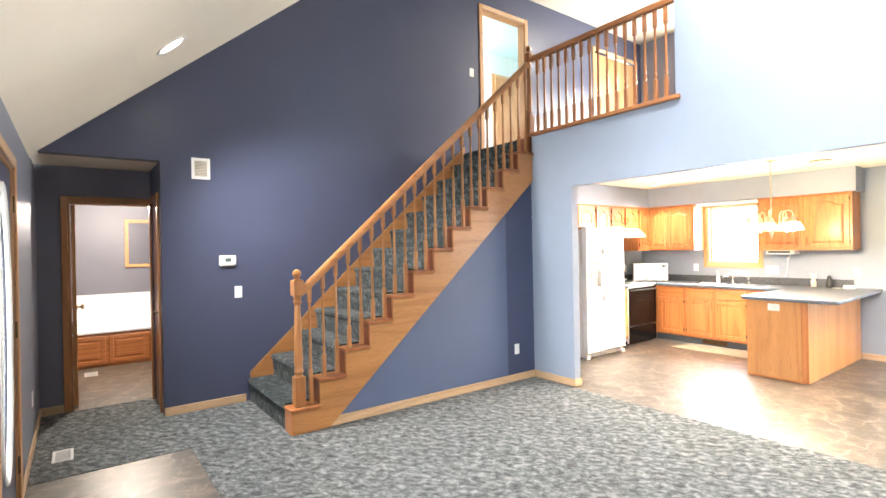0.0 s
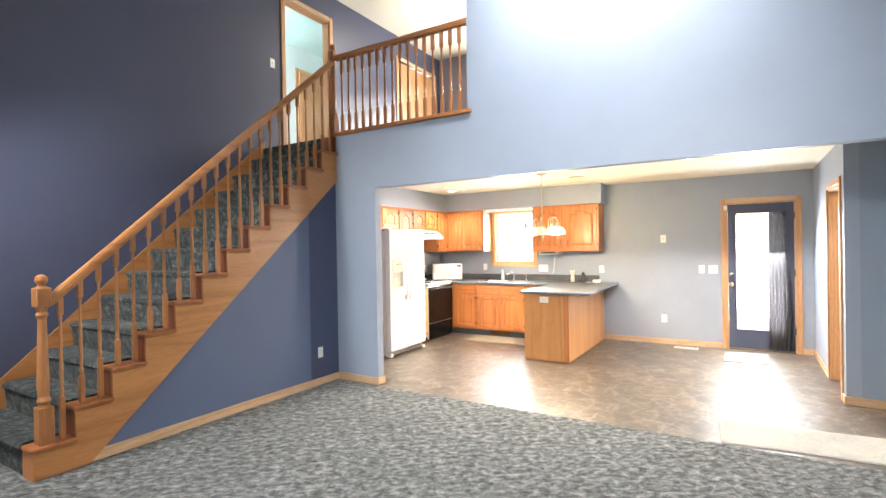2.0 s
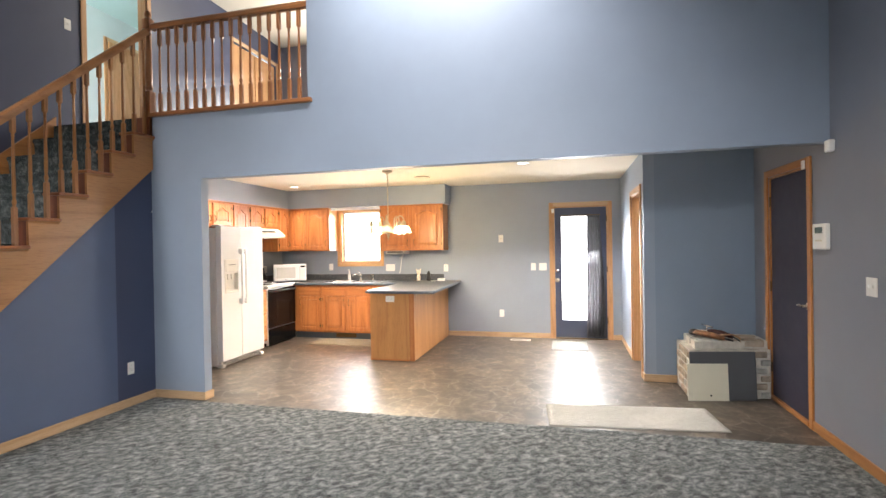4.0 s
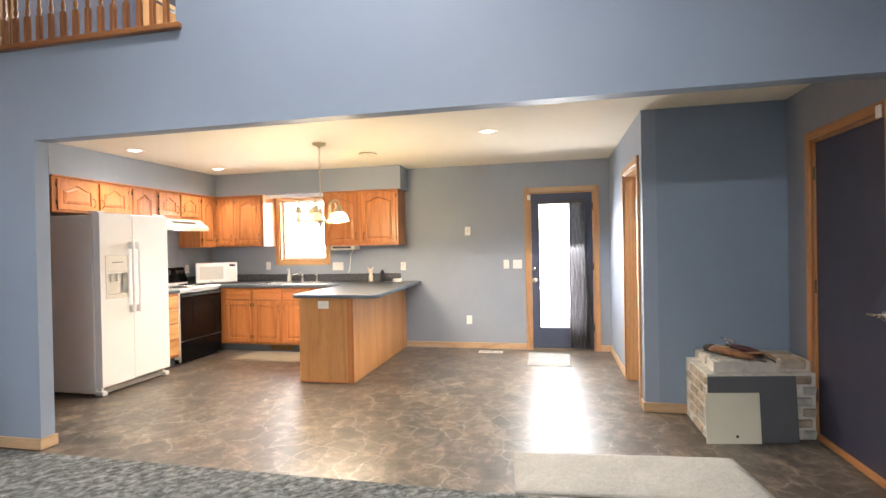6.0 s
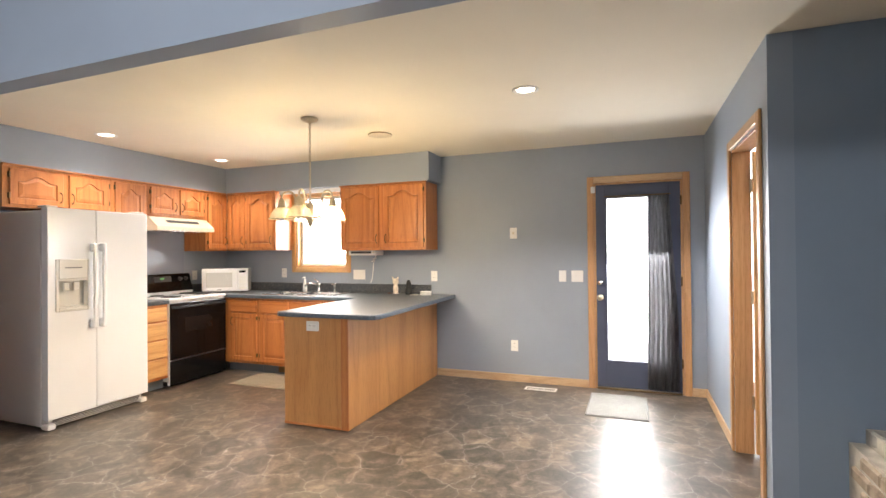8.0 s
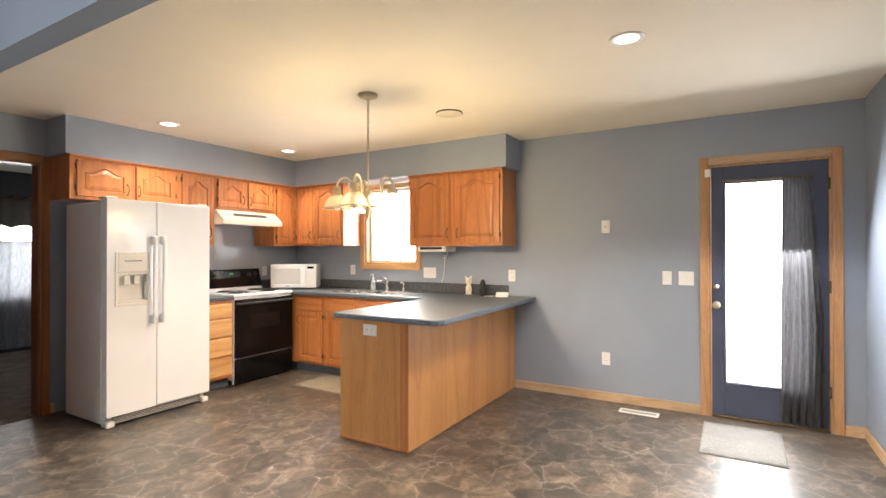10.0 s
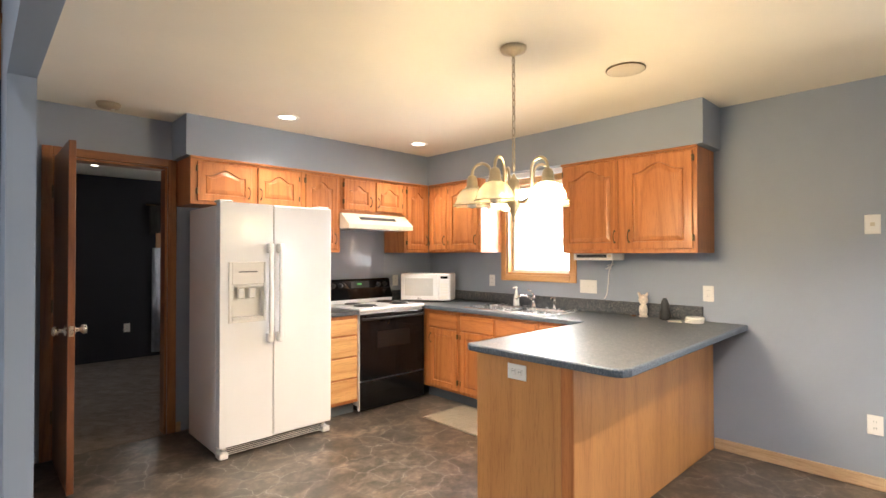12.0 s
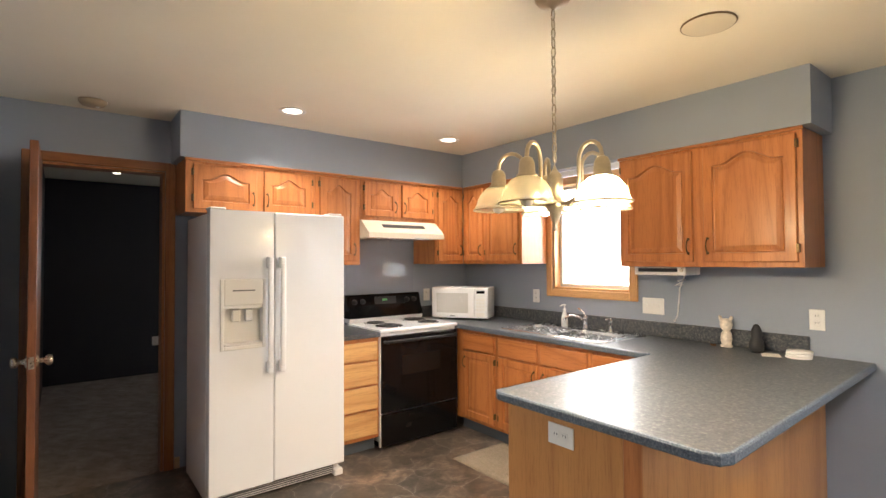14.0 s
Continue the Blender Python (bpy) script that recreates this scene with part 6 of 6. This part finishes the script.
# ---- things on the worktop ----
sp = thing("soap_dispenser", 8.475, 4.36, ZC + 0.006, "clear soap pump bottle beside the tap", "soap dispenser")
part("bottle", lathe([(0.026, 0), (0.029, 0.01), (0.028, 0.06), (0.020, 0.095), (0.012, 0.115), (0.012, 0.125)], 8.475, 4.36, ZC + 0.0065, 18), M["soap"], sp, "", True)
bm = lathe([(0.013, 0.125), (0.013, 0.14), (0.005, 0.142), (0.005, 0.165), (0.012, 0.167), (0.012, 0.176)], 8.475, 4.36, ZC + 0.0065, 12)
tube([(8.475, 4.36, ZC + 0.178), (8.445, 4.365, ZC + 0.178), (8.43, 4.367, ZC + 0.168)], 0.005, 6, bm)
part("pump", bm, M["plastic"], sp, "", True)
bm = lathe([(0.033, 0.0), (0.034, 0.012), (0.026, 0.016), (0.030, 0.03), (0.033, 0.055), (0.028, 0.085), (0.018, 0.10), (0.030, 0.115), (0.036, 0.135), (0.033, 0.155), (0.020, 0.172), (0.004, 0.176)], 8.50, 3.135, ZC, 20)
lathe([(0.004, -0.02), (0.012, -0.005), (0.009, 0.02), (0.002, 0.028)], 8.49, 3.108, ZC + 0.168, 10, bm, turn=Matrix.Rotation(radians(25), 4, "X"))
lathe([(0.004, -0.02), (0.012, -0.005), (0.009, 0.02), (0.002, 0.028)], 8.49, 3.160, ZC + 0.168, 10, bm, turn=Matrix.Rotation(radians(-25), 4, "X"))
solo("figurine", bm, M["clay"], "small cream and tan glazed figurine on the worktop", "figurine", smooth=True)
bm = lathe([(0.030, 0.0), (0.038, 0.008), (0.040, 0.045), (0.034, 0.07), (0.026, 0.082), (0.029, 0.10), (0.027, 0.125), (0.018, 0.15), (0.012, 0.16), (0.003, 0.163)], 8.44, 2.945, ZC, 20)
solo("black_vase", bm, M["black_matte"], "small black rounded vase on the worktop", "vase", smooth=True)
cs = thing("coaster_stack", 8.43, 2.735, ZC, "stack of round white coasters on the worktop", "coasters")
for i in range(3):
    part("coaster", lathe([(0.060, 0.0), (0.062, 0.004), (0.062, 0.010), (0.058, 0.0125)], 8.43 + 0.002 * i, 2.735 - 0.002 * i, ZC + 0.0005 + i * 0.0135, 28), M["plastic"], cs, "", True)
bm = box(-0.055, 0.055, -0.045, 0.045, 0.0, 0.0015)
bm.transform(pose(8.40, 2.86, ZC + 0.0005, 0, 0, 24))
solo("paper_note", bm, M["paper"], "small cream paper lying on the worktop", "paper")
bm = tube([(8.47, 3.215, ZC + 0.008), (8.455, 3.20, ZC + 0.008), (8.465, 3.185, ZC + 0.008), (8.48, 3.195, ZC + 0.008)], 0.006, 8)
solo("red_trinket", bm, M["leather"], "tiny reddish trinket beside the figurine", "trinket", smooth=True)
uc2 = thing("under_cabinet_radio", 8.37, 3.46, 1.335, "white under-cabinet radio with a dark front slot", "radio")
part("case", box(8.30, 8.50, 3.285, 3.63, 1.345, 1.404, 0.008, 2), M["plastic"], uc2)
part("front_slot", box(8.2975, 8.2995, 3.335, 3.60, 1.366, 1.390), M["black_matte"], uc2)
part("dial", lathe([(0.012, 0), (0.011, 0.008)], 8.30, 3.31, 1.378, 12, turn=Matrix.Rotation(radians(-90), 4, "Y")), M["almond"], uc2)
part("cord", tube([(8.52, 3.40, 1.37), (8.56, 3.42, 1.33), (8.555, 3.45, 1.25), (8.56, 3.46, 1.15), (8.555, 3.47, 1.06), (8.552, 3.49, 1.02)], 0.0045, 6), M["plastic"], uc2, "", True)
part("cord_bundle", tube([(8.555, 3.41, 1.31), (8.55, 3.46, 1.30), (8.555, 3.43, 1.275), (8.55, 3.48, 1.27), (8.555, 3.44, 1.29)], 0.005, 6), M["plastic"], uc2, "", True)
bm = box(7.20, 7.90, YK - 0.004, YK - 0.001, 1.155, 1.625, 0.001)
solo("splash_panel", bm, plain("glossy blue grey splash panel", (0.30, 0.335, 0.415), 0.06, relief=0.0, vary=0.02), "glossy blue grey splash panel behind the stove", "splash panel")
bm = lathe([(0.012, 0), (0.010, 0.006), (0.002, 0.008)], XB - 0.001, 4.79, 1.86, 10, turn=Matrix.Rotation(radians(-90), 4, "Y"))
solo("wall_hook", bm, M["plastic"], "tiny white hook at the wall corner", "hook")

# ---- brick hearth with boards and a leather belt on it ----
HX0, HX1, HY0, HY1 = 5.745, XC - 0.002, -1.062, -0.338
SKEW = 0.17


def front_x(y):
    """The hearth's front runs back a little towards the side wall."""
    return HX0 + SKEW * (HY1 - y)


he = thing("brick_hearth", 6.03, -0.70, 0.0, "low grey brick stove hearth with pale mortar joints", "hearth")
bm = prism([(HX0 + 0.006, HY1 - 0.006), (front_x(HY0) + 0.006, HY0), (HX1, HY0), (HX1, HY1 - 0.006)], "z", 0.0, 0.452)
prism([(HX0 + 0.075, HY1 - 0.072), (front_x(HY0) + 0.075, HY0), (HX1, HY0), (HX1, HY1 - 0.072)], "z", 0.4515, 0.522, bm)
core = part("mortar_core", bm, M["mortar"], he, "pale mortar")
rng = random.Random(4)


def brick_mesh(l, w, h):
    bm = box(-l / 2, l / 2, -w / 2, w / 2, 0, h, 0.009)
    for v in bm.verts:
        v.co += Vector((rng.uniform(-1, 1), rng.uniform(-1, 1), rng.uniform(-1, 1))) * 0.0022
    return mesh_from(bm, "brick")


kinds = [brick_mesh(0.19, 0.09, 0.058) for _ in range(3)]
halves = [brick_mesh(0.088, 0.09, 0.058) for _ in range(2)]
for k in kinds + halves:
    k.materials.append(M["brick"])
grey = [k.copy() for k in kinds + halves]
for k in grey:
    k.materials.clear()
    k.materials.append(M["brick_grey"])


def brick(x, y, z, turned, half=False):
    pool = (grey[3:] if half else grey[:3]) if rng.random() < 0.45 else (halves if half else kinds)
    ob = new("brick", rng.choice(pool))
    ob.parent = core
    ob.location = Vector((x, y, z)) - BASE[he]
    if turned:
        ob.location.x += front_x(y) - HX0
    ob.rotation_euler = (rng.uniform(-0.01, 0.01), rng.uniform(-0.01, 0.01), (radians(90) + 0.168 if turned else 0) + rng.uniform(-0.012, 0.012))
    return ob


for c in range(6):
    z = 0.008 + c * 0.0745
    y = HY1 - 0.045 - (0.0 if c % 2 else 0.05)
    brick(HX0 + 0.038, HY1 - 0.047 if c % 2 else HY1 - 0.098, z, True, bool(c % 2))
    y = HY1 - 0.047 - 0.15 if c % 2 else HY1 - 0.098 - 0.2
    while y > HY0 + 0.095:
        brick(HX0 + 0.038, y, z, True)
        y -= 0.2
    if y + 0.1 - HY0 > 0.07:
        brick(HX0 + 0.038, HY0 + 0.047, z, True, True)
    x = HX0 + (0.195 if c % 2 == 0 else 0.10)
    while x < HX1 - 0.08:
        brick(x, HY1 - 0.038, z, False)
        x += 0.2
for i in range(4):
    x = HX0 + 0.118 + i * 0.103
    y = HY1 - (0.165 if i % 2 else 0.20)
    while y > HY0 + 0.09:
        if x + front_x(y) - HX0 < HX1 - 0.03:
            brick(x, y, 0.462, True).scale.z = 1.2
        y -= 0.2


def leaning(bm, foot, lean):
    bm.transform(Matrix.Translation(foot) @ Matrix.Rotation(0.168, 4, "Z") @ Matrix.Rotation(radians(lean), 4, "Y"))
    return bm


solo("charcoal_board", leaning(box(-0.012, 0, -0.590, 0, 0, 0.448, 0.006, 2), (5.705, -0.345, -0.004), 4.0), M["charcoal"], "charcoal grey board leaning against the hearth", "board")
cpn = thing("cream_panel", 5.68, -0.50, 0.0, "cream panel leaning against the grey board", "board")
part("sheet", leaning(box(-0.008, 0, -0.365, 0, 0, 0.340, 0.002), (5.685, -0.318, -0.004), 4.0), M["cream"], cpn)
part("bolt", leaning(lathe([(0.009, 0), (0.009, 0.002)], -0.008, -0.205, 0.05, 12, turn=Matrix.Rotation(radians(-90), 4, "Y")), (5.685, -0.318, -0.004), 4.0), M["black_matte"], cpn, "dark bolt")
tb = thing("tool_belt", 5.98, -0.62, 0.592, "worn tan and black leather tool belt on the hearth", "tool belt")


def flattened(points, widths, thick, bm=None):
    """A soft strap or pouch: an oval drawn along points, with half-widths."""
    own = bmesh.new()
    pts = [Vector(p) for p in points]
    rings = []
    n = 12
    for i, p in enumerate(pts):
        d = (pts[min(i + 1, len(pts) - 1)] - pts[max(i - 1, 0)]).normalized()
        side = d.cross(Vector((0.25, 0, 1))).normalized()
        up = side.cross(d)
        rings.append([own.verts.new(p + side * widths[i] * math.cos(2 * math.pi * k / n) + up * thick * (0.5 + 0.5 * widths[i] / max(widths)) * math.sin(2 * math.pi * k / n)) for k in range(n)])
    for a, b in zip(rings, rings[1:]):
        for k in range(n):
            own.faces.new((a[k], a[(k + 1) % n], b[(k + 1) % n], b[k]))
    own.faces.new(rings[0][::-1])
    own.faces.new(rings[-1])
    return joined(bm, own)


part("belt", flattened([(6.05, -0.40, 0.625), (5.99, -0.46, 0.634), (5.93, -0.55, 0.630), (5.88, -0.64, 0.622), (5.85, -0.73, 0.612)], [0.035, 0.066, 0.070, 0.060, 0.022], 0.030), M["leather"], tb, "tan leather belt", True)
part("belt", flattened([(6.01, -0.42, 0.652), (5.95, -0.50, 0.660), (5.90, -0.60, 0.648), (5.87, -0.70, 0.628)], [0.018, 0.026, 0.028, 0.014], 0.010), M["leather_pale"], tb, "pale tan leather flap", True)
part("pouch", flattened([(6.09, -0.50, 0.632), (6.05, -0.60, 0.645), (6.01, -0.70, 0.640), (5.97, -0.82, 0.615)], [0.03, 0.062, 0.060, 0.018], 0.032), M["leather_red"], tb, "dark red leather pouch", True)
part("tip", flattened([(6.09, -0.355, 0.622), (6.07, -0.385, 0.632), (6.03, -0.43, 0.634)], [0.028, 0.045, 0.050], 0.034), M["leather_dark"], tb, "", True)
part("tip", flattened([(5.86, -0.735, 0.606), (5.82, -0.775, 0.604), (5.79, -0.815, 0.600)], [0.016, 0.030, 0.008], 0.012), M["leather_dark"], tb, "", True)
part("strap", tube([(5.89, -0.66, 0.63), (5.85, -0.70, 0.648), (5.87, -0.77, 0.650), (5.93, -0.82, 0.642), (5.97, -0.87, 0.615), (5.93, -0.89, 0.604)], 0.009, 8), M["leather_pale"], tb, "", True)
part("strap", tube([(5.93, -0.80, 0.640), (5.88, -0.83, 0.620), (5.83, -0.87, 0.604), (5.80, -0.88, 0.602)], 0.007, 8), M["leather_dark"], tb, "", True)
for k in range(6):
    f = k / 5
    part("stitch", tube([(6.015 - 0.075 * f, -0.436 - 0.10 * f, 0.668 + 0.004 * f), (6.005 - 0.075 * f, -0.446 - 0.10 * f, 0.669 + 0.004 * f)], 0.0035, 6), M["paper"], tb, "pale stitching", True)
bm = tube([(6.03, -0.53, 0.655), (6.02, -0.545, 0.705)], 0.008, 8)
tube([(6.055, -0.485, 0.722), (6.02, -0.545, 0.712), (5.985, -0.605, 0.702)], 0.008, 8, bm)
part("tool_handle", bm, M["chrome"], tb, "bright metal tool handle", True)
tb.location.z -= 0.057
tb.scale, tb.rotation_euler = (0.80, 0.80, 0.90), (0, 0, -0.26)

# bedroom ceiling light glimpsed through the doorway
BCX, BCY = 5.72, 8.33
c = thing("recessed_light", BCX, BCY, 2.43, "small recessed light on the bedroom ceiling, lit", "ceiling light")
part("trim_ring", lathe([(0.042, 0.0), (0.045, -0.005), (0.060, -0.004), (0.062, 0.0)], BCX, BCY, 2.4392, 24), M["plastic"], c, "", True)
part("lens", lathe([(0.041, 0.0), (0.035, -0.003), (0.002, -0.004)], BCX, BCY, 2.4385, 24), M["lit_can"], c, "glowing lens", True).visible_shadow = False

# ---- bathroom ----
bt = thing("bathtub", 0.9, 9.3, 0.0, "white bathtub behind an oak panelled apron", "bathtub")
part("deck", box(-0.59, 2.2, 8.885, 9.74, 0.45, 0.485, 0.008, 2), M["white"], bt)
part("apron", box(-0.59, 2.2, 8.905, 8.93, 0.0, 0.449), M["oak_x"], bt, "oak panelled apron")
for a, b in ((-0.40, 0.30), (0.34, 0.80), (0.84, 1.32), (1.36, 2.1)):
    part("apron_panel", placed(panel_door(a, b, 0.04, 0.42, 0.0), "y", 8.904), M["oak_x"], bt)
part("surround", box(-0.59, 2.2, 9.71, 9.745, 0.486, 0.93, 0.004), M["white"], bt, "white tub surround")
mc = thing("wall_mirror", 1.4, 9.74, 1.33, "bright mirror in a pale oak frame above the tub", "mirror")
bm = bmesh.new()
for a, b, c, d in ((1.10, 1.15, 1.32, 2.05), (1.75, 1.80, 1.32, 2.05), (1.15, 1.75, 1.32, 1.37), (1.15, 1.75, 2.00, 2.05)):
    box(a, b, 9.715, 9.748, c, d, 0.003, bm=bm)
part("frame", bm, M["trim_z"], mc)
part("glass", box(1.15, 1.75, 9.735, 9.747, 1.37, 2.00), M["mirror"], mc)
bo = thing("shampoo_bottle", 0.46, 9.02, 0.485, "small dark bottle on the tub deck", "bottle")
part("bottle", lathe([(0.03, 0), (0.034, 0.01), (0.034, 0.07), (0.02, 0.10), (0.012, 0.115)], 0.46, 9.02, 0.4855, 16), M["black_matte"], bo, "", True)
part("cap", lathe([(0.015, 0.115), (0.015, 0.145), (0.004, 0.15)], 0.46, 9.02, 0.4855, 12), M["black_matte"], bo, "", True)
bm = lathe([(0.018, 0), (0.018, 0.05)], 0.42, 9.709, 0.75, 10, turn=Matrix.Rotation(radians(90), 4, "X"))
tube([(0.42, 9.66, 0.75), (0.42, 9.58, 0.75), (0.42, 9.54, 0.73)], 0.014, 8, bm)
solo("tub_spout", bm, M["chrome"], "chrome spout over the bathtub", "spout", smooth=True)

# ---- bedroom window and curtains ----
bw = thing("window_3", 7.14, 9.2, 0.75, "bedroom window behind sheer curtains", "window")
bw["kind"] = "structure"
casing(bw, "y", 9.2, -1, 6.62, 7.67, 0.75, 2.0, True)
pane = part("pane", box(6.63, 7.66, 9.25, 9.256, 0.76, 1.99), M["glass"], bw)
pane.visible_shadow = False


def hanging(x0, x1, y, z0, z1, folds, depth, scallop=0.0, n=70, m=14):
    bm = bmesh.new()
    grid = []
    for j in range(m + 1):
        f = j / m
        line = []
        for i in range(n + 1):
            g = i / n
            bottom = z0 + scallop * abs(math.sin(g * math.pi * 5))
            line.append(bm.verts.new((x0 + (x1 - x0) * g, y + depth * math.sin(g * folds * 2 * math.pi + 0.7 * math.sin(3 * f)) * (0.5 + 0.5 * f), z1 + (bottom - z1) * f)))
        grid.append(line)
    for a, b in zip(grid, grid[1:]):
        for i in range(n):
            bm.faces.new((a[i], a[i + 1], b[i + 1], b[i]))
    bmesh.ops.solidify(bm, geom=bm.faces[:], thickness=0.002)
    return bm


bc = thing("window_curtain", 7.14, 9.12, 0.05, "grey sheer curtains under a dark scalloped valance", "curtain")
part("sheer", hanging(6.50, 7.82, 9.13, 0.06, 1.50, 11, 0.02), M["sheer"], bc, "grey sheer cloth", True)
part("valance", hanging(6.46, 7.86, 9.10, 1.66, 2.10, 9, 0.015, 0.05), M["valance"], bc, "dark scalloped valance", True)
part("rod", tube([(6.42, 9.11, 2.09), (7.90, 9.11, 2.09)], 0.012), M["bronze"], bc)
